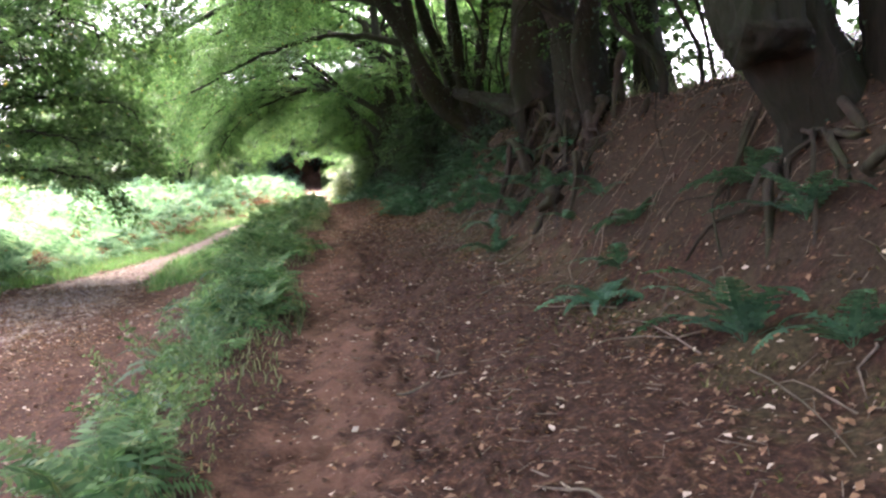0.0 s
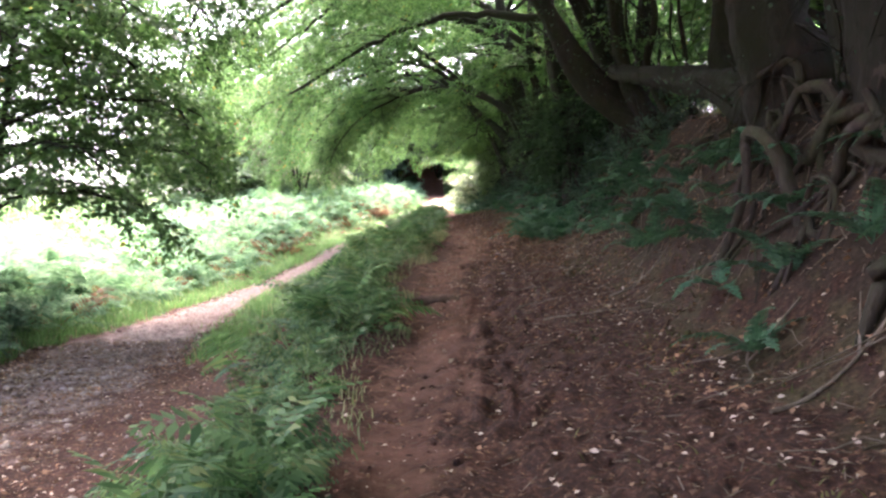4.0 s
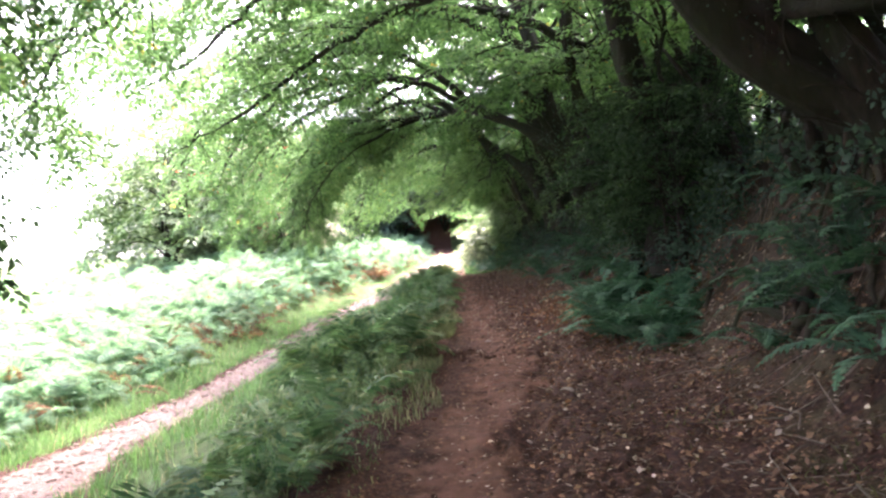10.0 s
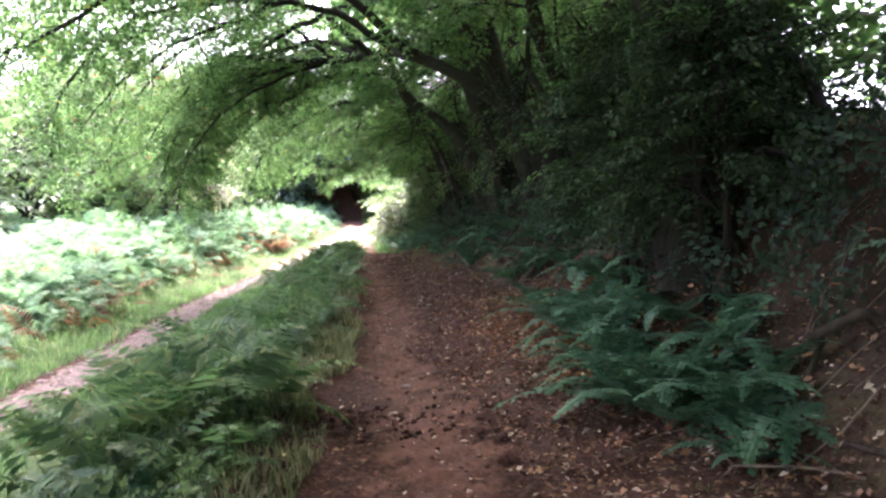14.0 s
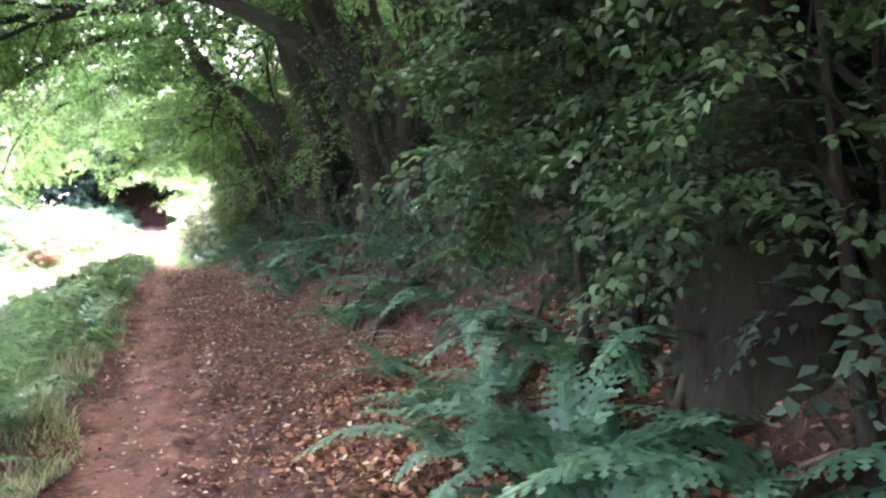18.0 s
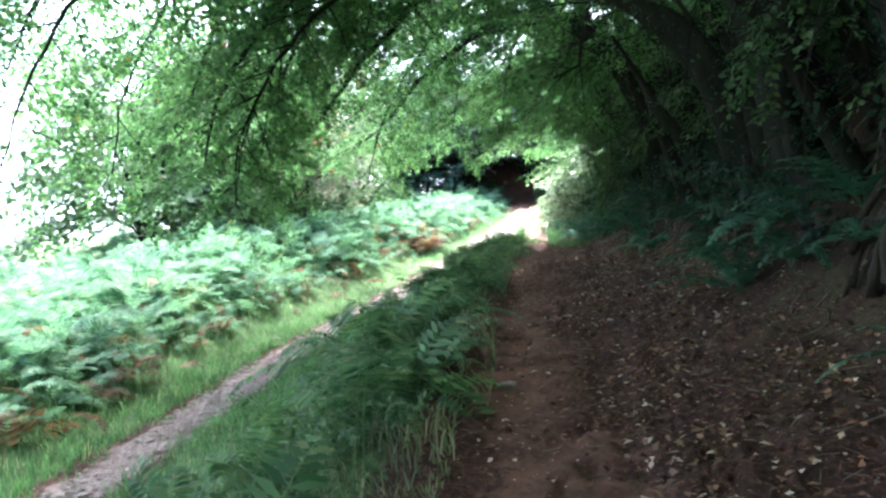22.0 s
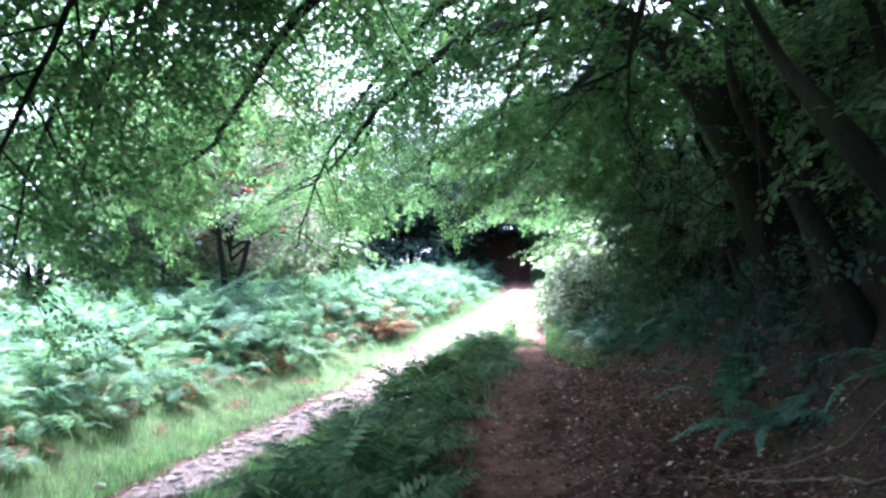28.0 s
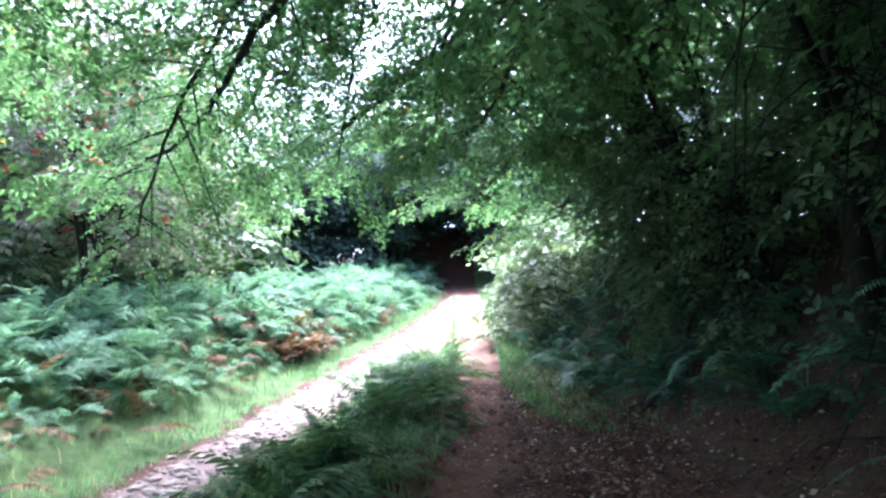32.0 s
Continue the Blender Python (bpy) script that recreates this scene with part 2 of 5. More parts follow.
def spread(template, pos, fwd, up, scale):
    """Copies of a template (verts, faces; x ahead, z up) at many places as one (verts, faces)."""
    v, f = template
    pos, fwd, up = (np.asarray(a, float) for a in (pos, fwd, up))
    fwd = fwd / np.linalg.norm(fwd, axis=1)[:, None]
    side = np.cross(up, fwd)
    side /= np.linalg.norm(side, axis=1)[:, None] + 1e-9
    up = np.cross(fwd, side)
    s = np.asarray(scale, float)[:, None, None]
    out = pos[:, None, :] + s * (v[None, :, 0:1] * fwd[:, None, :] + v[None, :, 1:2] * side[:, None, :] + v[None, :, 2:3] * up[:, None, :])
    faces = f[None] + (np.arange(len(pos)) * len(v))[:, None, None]
    return out.reshape(-1, 3), faces.reshape(-1, f.shape[1])


def curve_points(ctrl, step=0.3):
    """A smooth line through control points."""
    p = np.asarray(ctrl, float)
    p = np.vstack([2 * p[0] - p[1], p, 2 * p[-1] - p[-2]])
    out = []
    for i in range(1, len(p) - 2):
        n = max(2, int(np.linalg.norm(p[i + 1] - p[i]) / step))
        for t in np.arange(n) / n:
            a, b, c, d = p[i - 1], p[i], p[i + 1], p[i + 2]
            out.append(0.5 * (2 * b + (c - a) * t + (2 * a - 5 * b + 4 * c - d) * t * t + (3 * b - a - 3 * c + d) * t ** 3))
    out.append(p[-2])
    return np.array(out)


def tube(pts, r0, r1, sides=8, rough=0.0, power=1.0, flare=0.0):
    """A tapering branch along a line, with lumps and a flared foot."""
    pts = np.asarray(pts, float)
    n = len(pts)
    tan = np.gradient(pts, axis=0)
    tan /= np.linalg.norm(tan, axis=1)[:, None] + 1e-9
    ref = np.array([0.31, 0.2, 0.93]) if abs(tan[0][2]) < 0.8 else np.array([0.9, 0.4, 0.1])
    a = np.cross(tan, ref)
    a /= np.linalg.norm(a, axis=1)[:, None] + 1e-9
    b = np.cross(tan, a)
    k = np.linspace(0, 1, n)
    r = r0 + (r1 - r0) * k ** power + flare * np.exp(-k * 9)
    th = np.arange(sides) / sides * 2 * math.pi
    ph = RNG.random(4) * 6
    lump = 1 + rough * (np.sin(3 * th[None] + 5 * k[:, None] + ph[0]) * 0.5 + np.sin(5 * th[None] - 11 * k[:, None] + ph[1]) * 0.3
                        + np.sin(2 * th[None] + 17 * k[:, None] + ph[2]) * 0.4 + RNG.normal(0, 0.15, (n, sides)))
    v = pts[:, None] + (r[:, None] * lump)[..., None] * (np.cos(th)[None, :, None] * a[:, None] + np.sin(th)[None, :, None] * b[:, None])
    i, j = np.meshgrid(np.arange(n - 1), np.arange(sides), indexing="ij")
    q = np.stack([i * sides + j, i * sides + (j + 1) % sides, (i + 1) * sides + (j + 1) % sides, (i + 1) * sides + j], -1).reshape(-1, 4)
    return v.reshape(-1, 3), q


# ---- the lie of the land ----
PY = [-30, -4, 0, 5, 10, 15, 20, 25, 30, 35, 40, 45, 50, 60, 68, 76, 130]
PX = [0.4, 0.0, -0.09, -0.63, -1.39, -2.11, -2.41, -3.29, -4.28, -5.25, -6.12, -7.0, -7.95, -9.85, -11.4, -12.97, -24]
PZ = [-4.0, -0.62, 0.02, 0.78, 1.42, 2.06, 2.68, 3.28, 3.9, 4.4, 4.84, 5.27, 5.82, 7.4, 8.75, 9.8, 16]
LANE_Y = [-30, 0, 8, 14, 20, 25, 31, 37, 43, 47, 51, 56, 65, 130]
LANE_U = [-4, -3.8, -4.1, -5.0, -5.8, -5.4, -5.0, -5.0, -4.2, -3.2, -2.0, -0.8, 0, 0]
LANE_H = [-0.4, -0.45, -0.5, -0.75, -1.05, -1.15, -1.15, -1.1, -0.9, -0.6, -0.3, -0.05, 0, 0]
LANE_W = [1.5, 1.5, 1.5, 1.4, 0.75, 0.55, 0.6, 0.65, 0.8, 1.0, 1.2, 1.1, 1.0, 1.0]
LEFT_H = [-0.2, -0.2, -0.2, -0.3, -0.65, -0.65, -0.3, 0.3, 0.75, 0.95, 0.95, 0.8, 0.6, 0.4]
BANK_Y = [-30, 0, 6, 12, 34, 40, 45, 50, 60, 130]
BANK_B = [2.0, 2.0, 1.85, 1.7, 1.6, 1.6, 1.05, 0.9, 1.4, 1.4]
BANK_T = [2.0, 2.0, 2.0, 2.0, 2.0, 2.0, 1.7, 1.1, 0.9, 0.9]
HALF_Y = [-30, 0, 12, 17, 21, 25, 27, 32, 39, 44, 60, 130]
HALF_L = [0.5, 0.5, 0.58, 0.85, 0.9, 0.7, 0.55, 0.5, 0.35, 0.12, 0.3, 0.3]


def xc(y):
    return np.interp(y, PY, PX)


def zc(y):
    return np.interp(y, PY, PZ)


def ease(t):
    t = np.clip(t, 0, 1)
    return t * t * (3 - 2 * t)


def lumps(x, y):
    return (np.sin(x * 1.9 + 1.3 * np.sin(y * 0.8)) * np.cos(y * 1.6 + x * 0.5) * 0.5
            + np.sin(x * 4.3 - y * 3.1) * 0.25 + np.sin(y * 5.7 + x * 2.2 + 1) * 0.2)


def rel(u, y):
    """Height of the ground over the path's middle line."""
    u, y = np.asarray(u, float), np.asarray(y, float)
    lu, lh, lw, le = (np.interp(y, LANE_Y, a) for a in (LANE_U, LANE_H, LANE_W, LEFT_H))
    bb, bt, hl = np.interp(y, BANK_Y, BANK_B), np.interp(y, BANK_Y, BANK_T), np.interp(y, HALF_Y, HALF_L)
    h = np.zeros(np.broadcast(u, y).shape)
    h = h + 0.10 * np.clip(u, 0, bb) ** 1.3
    h = h + (bt - 0.1) * ease((u - bb) / 2.0) + 0.16 * np.clip(u - bb - 1.9, 0, 6)
    start, foot = -hl - 0.35, np.minimum(lu + lw, -hl - 0.6)
    h = h + lh * ease((start - u) / np.maximum(start - foot, 0.2)) + 0.06 * np.exp(-((u + hl + 0.2) / 0.25) ** 2)
    h = h + (le - lh) * ease((lu - lw - u) / 3.2) * (u < lu - lw) + 0.04 * np.clip(lu - lw - 3 - u, 0, 30)
    # added earth rise that closes the far lane, standing in for its shade
    h = h + 3.4 * ease((y - 72) / 5) * np.exp(-(u / 7) ** 4)
    x = u + xc(y)
    rough = 0.02 + 0.10 * ease((u - bb) / 1.0) + 0.05 * ease((start - u) / 0.6) * (1 - np.exp(-((u - lu) / 1.2) ** 2))
    # two shallow wheel ruts and hoof marks
    rut = -0.035 * np.exp(-((u - 0.35 - 0.1 * np.sin(y * 0.7)) / 0.13) ** 2) - 0.02 * np.exp(-((u + 0.3) / 0.2) ** 2)
    return h + rough * lumps(x, y) + rut


def G(u, y):
    """The place on the ground at u metres across and y along the path."""
    u, y = np.asarray(u, float), np.asarray(y, float)
    return np.stack([u + xc(y), y + 0 * u, zc(y) + rel(u, y)], -1)


def W(u, y, h):
    """A place h metres over the path's level."""
    return np.array([u + float(xc(y)), y, float(zc(y)) + h])


def build_ground():
    us = np.concatenate([-np.geomspace(400, 12, 22), np.arange(-11.6, -3, 0.2), np.arange(-3, -1.4, 0.1), np.arange(-1.4, 2.6, 0.06), np.arange(2.6, 4.2, 0.1), np.arange(4.2, 9, 0.3), np.geomspace(9, 400, 20)])
    ys = np.concatenate([-np.geomspace(300, 8, 10), np.arange(-7, 0, 0.2), np.arange(0, 42, 0.085), np.arange(42, 48, 0.14), np.arange(48, 90, 0.5), np.geomspace(90, 500, 14)])
    U, Y = np.meshgrid(us, ys)
    P = G(U, Y)
    fine = RNG.normal(0, 1, U.shape)
    P[..., 2] += (0.007 + 0.011 * np.exp(-((U - 0.7) / 0.9) ** 2)) * fine * (np.abs(U) < 9) * (np.abs(Y - 20) < 30)
    # hoof prints trodden into the damp soil, each with a pushed-up rim
    for k in range(1100):
        wet = k % 6 == 0
        hu, hy, deep = RNG.normal(0.33, 0.16) if wet else RNG.normal(0.45, 0.5), RNG.uniform(8.5, 13.5) if wet else RNG.uniform(1.5, 44), RNG.uniform(0.015, 0.05)
        ru, ry = RNG.uniform(0.05, 0.08), RNG.uniform(0.07, 0.12)
        a, b = np.searchsorted(us, (hu - 0.3, hu + 0.3))
        c, d = np.searchsorted(ys, (hy - 0.35, hy + 0.35))
        q = ((U[c:d, a:b] - hu) / ru) ** 2 + ((Y[c:d, a:b] - hy) / ry) ** 2
        P[c:d, a:b, 2] += deep * (0.45 * np.exp(-((np.sqrt(q) - 1.5) / 0.5) ** 2) - np.exp(-q))
    n, m = U.shape
    i, j = np.meshgrid(np.arange(n - 1), np.arange(m - 1), indexing="ij")
    f = np.stack([i * m + j, i * m + j + 1, (i + 1) * m + j + 1, (i + 1) * m + j], -1).reshape(-1, 4)
    me = mesh_of("ground", P.reshape(-1, 3), f, MAT_GROUND, True)
    lu, lw, hl, bb = (np.interp(Y, a, b) for a, b in ((LANE_Y, LANE_U), (LANE_Y, LANE_W), (HALF_Y, HALF_L), (BANK_Y, BANK_B)))
    far = ease((Y - 39) / 5)
    wob = 0.12 * np.sin(Y * 0.9) + 0.09 * np.sin(Y * 2.3 + 1) + 0.05 * np.sin(Y * 5.1)
    trod = np.exp(-((U + 0.15 + wob) / 0.55) ** 2) * 0.55 + np.interp(Y, [8, 16], [0.16, 0.5]) * np.exp(-((U - lu) / lw) ** 4) + far * 0.4 * np.exp(-((U - 0.05) / 0.32) ** 4)
    stony = 0.56 * np.exp(-((U - lu) / (lw * 0.95)) ** 4) * (0.2 + 0.8 * ease((Y - 5) / 9))
    # past y 63 the lane fades to dark litter: shade put into colour
    trod, stony = (a * (1 - ease((Y - 63) / 4)) for a in (trod, stony))
    grass = 0.75 * ease((-hl - 0.15 - U) / 0.5) * (1 - 0.95 * np.exp(-((U - lu) / (lw + 0.15)) ** 6)) * ease((Y - 10) / 9)
    grass = np.maximum(grass, 0.62 * ease((U - bb - 2.2) / 1.0)) * (1 - ease((Y - 64) / 3) * np.exp(-(U / 4) ** 4))
    grass = np.maximum(grass, 0.7 * far * ease((U - 0.32) / 0.25) * (1 - ease((U - 2.5) / 1)))
    olive = 0.42 * np.exp(-((U - bb - 0.25) / 0.6) ** 2) * (1 - far)
    # mossy zone, which also carries the bank's shade in its colour
    moss = np.interp(Y, [8, 13], [0.5, 0.68]) * ease((U - bb) / 0.8) * (1 - ease((U - bb - 2.5) / 1))
    for key, a in (("trodden", trod), ("stony", stony), ("grassy", grass), ("mossy", moss), ("olive", olive)):
        me.attributes.new(key, "FLOAT", "POINT").data.foreach_set("value", a.astype(np.float32).ravel())
    tagged(new("ground", me), "brown woodland soil strewn with leaf litter", "ground", "", "structure")


build_ground()

# ---- leaves and sprays ----


def leaf_quads(at, along, normal, length, width):
    """Folded, pointed leaves as triangles."""
    at, along, normal = (np.asarray(a, float) for a in (at, along, normal))
    along = along / np.linalg.norm(along, axis=1)[:, None]
    side = np.cross(normal, along)
    side /= np.linalg.norm(side, axis=1)[:, None] + 1e-9
    nn = np.cross(along, side)
    L, w = np.asarray(length)[:, None], np.asarray(width)[:, None]
    v = np.stack([at, at + along * L * 0.45 + side * w * 0.5 + nn * w * 0.16, at + along * L - nn * L * 0.08, at + along * L * 0.45 - side * w * 0.5 + nn * w * 0.16], 1)
    k = (np.arange(len(at)) * 4)[:, None]
    f = np.concatenate([k + np.array([[0, 1, 2]]), k + np.array([[0, 2, 3]])])
    return v.reshape(-1, 3), f


def spray(seed, length=0.6, leaf=0.09, along=7, side=2, shape=leaf_quads):
    """A flat spray of leaves on a twig with side twiglets."""
    r = np.random.default_rng(seed)
    at, al = [], []
    for s in np.linspace(0.05, 1, along):
        for sg in (-1, 1):
            at.append((s * length, 0, -0.06 * s * s))
            al.append((0.7, sg * 0.8, r.normal(-0.15, 0.25)))
    for s, sg in ((0.2, 1), (0.35, -1), (0.5, 1), (0.65, -1)):
        for k in range(1, 1 + side):
            d = np.array([0.75, sg * 0.66, -0.1])
            at.append(np.array([s * length, 0, 0]) + d * 0.065 * k)
            al.append((1.0 if k % 2 else 0.2, sg * (0.2 if k % 2 else 1.0), r.normal(-0.2, 0.25)))
    at = np.array(at) + r.normal(0, 0.015, (len(at), 3))
    nrm = r.normal(0, 0.35, (len(at), 3)) + (0, 0, 1)
    ln = leaf * r.uniform(0.75, 1.15, len(at))
    return shape(at, np.array(al), nrm, ln, ln * 0.62)


def round_leaves(at, along, normal, length, width):
    """Oval leaves of four triangles with a raised rim."""
    at, along, normal = (np.asarray(a, float) for a in (at, along, normal))
    along = along / np.linalg.norm(along, axis=1)[:, None]
    side = np.cross(normal, along)
    side /= np.linalg.norm(side, axis=1)[:, None] + 1e-9
    nn = np.cross(along, side)
    L, w = np.asarray(length)[:, None], np.asarray(width)[:, None]
    v = np.stack([at, at + along * L * 0.3 + side * w * 0.46 + nn * w * 0.14, at + along * L * 0.72 + side * w * 0.38 + nn * w * 0.08, at + along * L - nn * L * 0.1,
                  at + along * L * 0.72 - side * w * 0.38 + nn * w * 0.08, at + along * L * 0.3 - side * w * 0.46 + nn * w * 0.14], 1)
    k = (np.arange(len(at)) * 6)[:, None]
    return v.reshape(-1, 3), np.concatenate([k + np.array([t]) for t in ([0, 1, 5], [1, 2, 4], [1, 4, 5], [2, 3, 4])])


SPRAYS = [spray(s) for s in range(4)]
FINE = [spray(s, 0.6, 0.082, 7, 3, round_leaves) for s in range(20, 23)]
COARSE = [(v, f) for v, f in (spray(s, 0.6, 0.13, 5, 2) for s in range(10, 13))]


def sprays_mesh(pos, fwd, up, scale, templates=None):
    t = templates or SPRAYS
    pos, fwd, up, scale = (np.asarray(a, float) for a in (pos, fwd, up, scale))
    which = RNG.integers(0, len(t), len(pos))
    return joined([spread(t[k], pos[which == k], fwd[which == k], up[which == k], scale[which == k]) for k in range(len(t)) if (which == k).any()])


def clear_of_walk(p):
    """True where nothing would brush the walker."""
    u = p[:, 0] - xc(p[:, 1])
    h = p[:, 2] - zc(p[:, 1])
    return ~((np.abs(u) < 1.3) & (h < 2.9) & (p[:, 1] < 40) & (p[:, 1] > -6))


def foliage_on(limb_pts, first, step, reach, spray_step, droop, scale, hang=0.0, max_up=0.35):
    """Side branches and sprays of a limb: tubes, and places for sprays."""
    tubes, pos, fwd, up, sc = [], [], [], [], []
    seg = np.linalg.norm(np.diff(limb_pts, axis=0), axis=1)
    run = np.concatenate([[0], np.cumsum(seg)])
    total = run[-1]
    s, sg = first * total, 1
    while s < total:
        p = np.array([np.interp(s, run, limb_pts[:, k]) for k in range(3)])
        q = np.array([np.interp(min(s + 0.2, total), run, limb_pts[:, k]) for k in range(3)])
        t = q - p if np.linalg.norm(q - p) > 1e-4 else limb_pts[-1] - limb_pts[-2]
        t = t / np.linalg.norm(t)
        pr = np.cross(t, (0, 0, 1))
        pr /= np.linalg.norm(pr) + 1e-6
        d = t * RNG.uniform(0.3, 0.9) + sg * pr * RNG.uniform(0.5, 1.0) + np.array([0, 0, RNG.uniform(-0.25, max_up)])
        d /= np.linalg.norm(d)
        L = reach * RNG.uniform(0.55, 1.1) * (1.15 - 0.55 * s / total)
        k = np.linspace(0, 1, 6)[:, None]
        br = p + d * L * k + np.array([0, 0, -1]) * droop * L * k ** 2 + RNG.normal(0, 0.03, (6, 3)) * k
        tubes.append(tube(br[::2] if L < 1.5 else br, 0.008 + 0.006 * L, 0.003, 3))
        kk = np.arange(0.18, 1.0, spray_step / L)
        for a in kk:
            c = np.array([np.interp(a, k[:, 0], br[:, i]) for i in range(3)])
            bd = d + np.array([0, 0, -2 * droop * a])
            pp = np.cross(bd, (0, 0, 1))
            for side in (-1, 1):
                pos.append(c + RNG.normal(0, 0.05, 3))
                fwd.append(bd * 0.7 + side * pp * RNG.uniform(0.5, 1.1) + np.array([0, 0, RNG.normal(-0.12 - hang, 0.2)]))
                up.append(np.array([0, 0, 1]) + RNG.normal(0, 0.25, 3))
                sc.append(scale * RNG.uniform(0.7, 1.2))
        pos.append(br[-1])
        fwd.append(d + np.array([0, 0, -droop - hang]))
        up.append((0, 0, 1.0))
        sc.append(scale)
        s += step * RNG.uniform(0.7, 1.3)
        sg = -sg
    return tubes, np.array(pos), np.array(fwd), np.array(up), np.array(sc)


def tree(name, label, base, trunks, limbs, roots=(), leaf=None, category="tree", group="", step=0.25, reach=2.1, spray_step=0.28, droop=0.2, scale=1.0, hang=0.0, bark=None, high=(), fill=(), ivy=0, shoots=()):
    """trunks and roots: (points, radius at foot, radius at end); limbs: (points, r0, r1, where the leaves begin)."""
    bark = bark or MAT_SHADED_BARK
    t = thing(name, base, label, category, group)
    for pts, r0, r1 in trunks:
        gap = 0.2 if r0 > 0.15 else 0.4
        line = curve_points(pts, gap)
        k = np.arange(len(line)) * gap
        for c in range(2):
            line[:, c] += np.sin(k * RNG.uniform(1.2, 2.2) + RNG.uniform(0, 6)) * r0 * 0.16 * np.minimum(k, 1)
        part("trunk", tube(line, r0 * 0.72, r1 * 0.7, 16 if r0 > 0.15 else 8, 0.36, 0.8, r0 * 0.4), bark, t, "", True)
    for pts, r0, r1 in roots:
        part("root", tube(curve_points(pts, 0.12), r0, r1, 7, 0.22), MAT_ROOT, t, "gnarled bare root", True)
    tubes, P, F, U, S = [], [], [], [], []
    for pts, r0, r1, first in limbs:
        lp = curve_points(pts, 0.33)
        lp[1:-1] += RNG.normal(0, 0.025, (len(lp) - 2, 3))
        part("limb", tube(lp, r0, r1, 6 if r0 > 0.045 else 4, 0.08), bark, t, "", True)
        tb, p, f, u, s = foliage_on(lp, first, step, reach, spray_step, droop, scale, hang)
        tubes += tb
        for a, b in zip((P, F, U, S), (p, f, u, s)):
            a.append(b)
    # the inner crown: short leafy limbs all round, fine-leaved
    for u0, y0, h0, rad, count in fill:
        for k in range(count):
            a = k * 2.4 + RNG.uniform(0, 0.5)
            s = W(u0, y0, h0) + RNG.uniform(-0.4, 0.4, 3)
            d = np.array([math.cos(a), math.sin(a), RNG.uniform(-0.25, 0.35)])
            lp = curve_points([s, s + d * rad * 0.5 + (0, 0, 0.2), s + d * rad], 0.33)
            part("limb", tube(lp, 0.035, 0.012, 5, 0.08), bark, t, "", True)
            tb, p, f, u, s = foliage_on(lp, 0.1, 0.36, 1.4, 0.33, 0.22, 1.06)
            tubes += tb
            for x, y in zip((P, F, U, S), (p, f, u, s)):
                x.append(y)
    # thin old stems from the bank's crest, with leafy side shoots
    for u0, y0, count, spread_y, leafy, thick in shoots:
        for k in range(count):
            y1 = y0 + spread_y * (2 * (k + RNG.random()) / count - 1)
            u1 = u0 + RNG.uniform(-0.3, 0.7)
            lean, top = RNG.uniform(-0.2, 1.0), RNG.uniform(1.8, 4.2)
            g = float(rel(u1, y1))
            ctrl = [W(u1, y1, g - 0.15)]
            for q in (0.25, 0.5, 0.75, 1.0):
                ctrl.append(W(max(1.5, u1 - lean * q ** 1.5 + RNG.normal(0, 0.12)), y1 + RNG.normal(0.1, 0.22) + 0.5 * q, g + top * q))
            lp = curve_points(ctrl, 0.2)
            part("stem", tube(lp, 0.025 + (thick - 0.025) * RNG.random() ** 1.6, 0.016, 8, 0.34), bark, t, "", True)
            if k % 3 >= leafy:
                continue
            tb, p, f, u, s = foliage_on(lp, 0.35, 0.34, 0.75, 0.3, 0.35, 0.95)
            tubes += tb
            for x, y in zip((P, F, U, S), (p, f, u, s)):
                x.append(y)
    if ivy:
        brush = []
        for pts, r0, r1 in trunks * (60 if len(shoots) and shoots[0][5] > 0.1 else 30):
            line = curve_points(pts, 0.3)
            s = line[RNG.integers(0, max(2, len(line) * 2 // 3))] + RNG.normal(0, 0.25, 3)
            d = np.array([RNG.normal(-0.3, 0.35), RNG.normal(0, 0.5), RNG.normal(0.1, 0.7)])
            q = [s, s + d * 0.4 + RNG.normal(0, 0.1, 3), s + d * 0.8 + RNG.normal(0, 0.15, 3) - (0, 0, 0.12), s + d * 1.1 - (0, 0, RNG.uniform(0.1, 0.6))]
            brush.append(tube(curve_points(q, 0.2), RNG.uniform(0.005, 0.012), 0.003, 3))
        part("brush", joined(brush), MAT_SHADED_BARK, t, "tangle of thin bare side shoots")["kind"] = "stuff"
        at, nr = [], []
        for pts, r0, r1 in trunks:
            line = curve_points(pts, 0.12)
            line = line[: max(4, int(len(line) * 0.6))]
            n = ivy
            c = line[RNG.integers(0, len(line), n)] + RNG.normal(0, 0.05, (n, 3))
            a = RNG.uniform(0, 2 * math.pi, n)
            o = np.stack([np.cos(a), np.sin(a), RNG.normal(0, 0.3, n)], -1)
            at.append(c + o * (r0 * 0.75))
            nr.append(o)
        at, nr = np.concatenate(at), np.concatenate(nr)
        ln = RNG.uniform(0.03, 0.06, len(at))
        part("ivy", leaf_quads(at, RNG.normal(0, 0.5, at.shape) + (0, 0, -0.6), nr + RNG.normal(0, 0.3, at.shape), ln, ln * 0.8), MAT_DARKLEAF, t, "dark ivy leaves on the bark")["kind"] = "stuff"
    # upper crown, mostly unseen, added for shade: limbs all round the tops, coarser sprays
    for top in high:
        spokes = 5
        # a pair gives an outlying limb, added to cast shade from above
        if isinstance(top, tuple):
            shade_bough, top = top
            spokes = 3
            part("limb", tube(curve_points([shade_bough, shade_bough * 0.5 + top * 0.5 + (0, 0, 0.5), top], 0.4), 0.13, 0.08, 8, 0.08), bark, t, "", True)
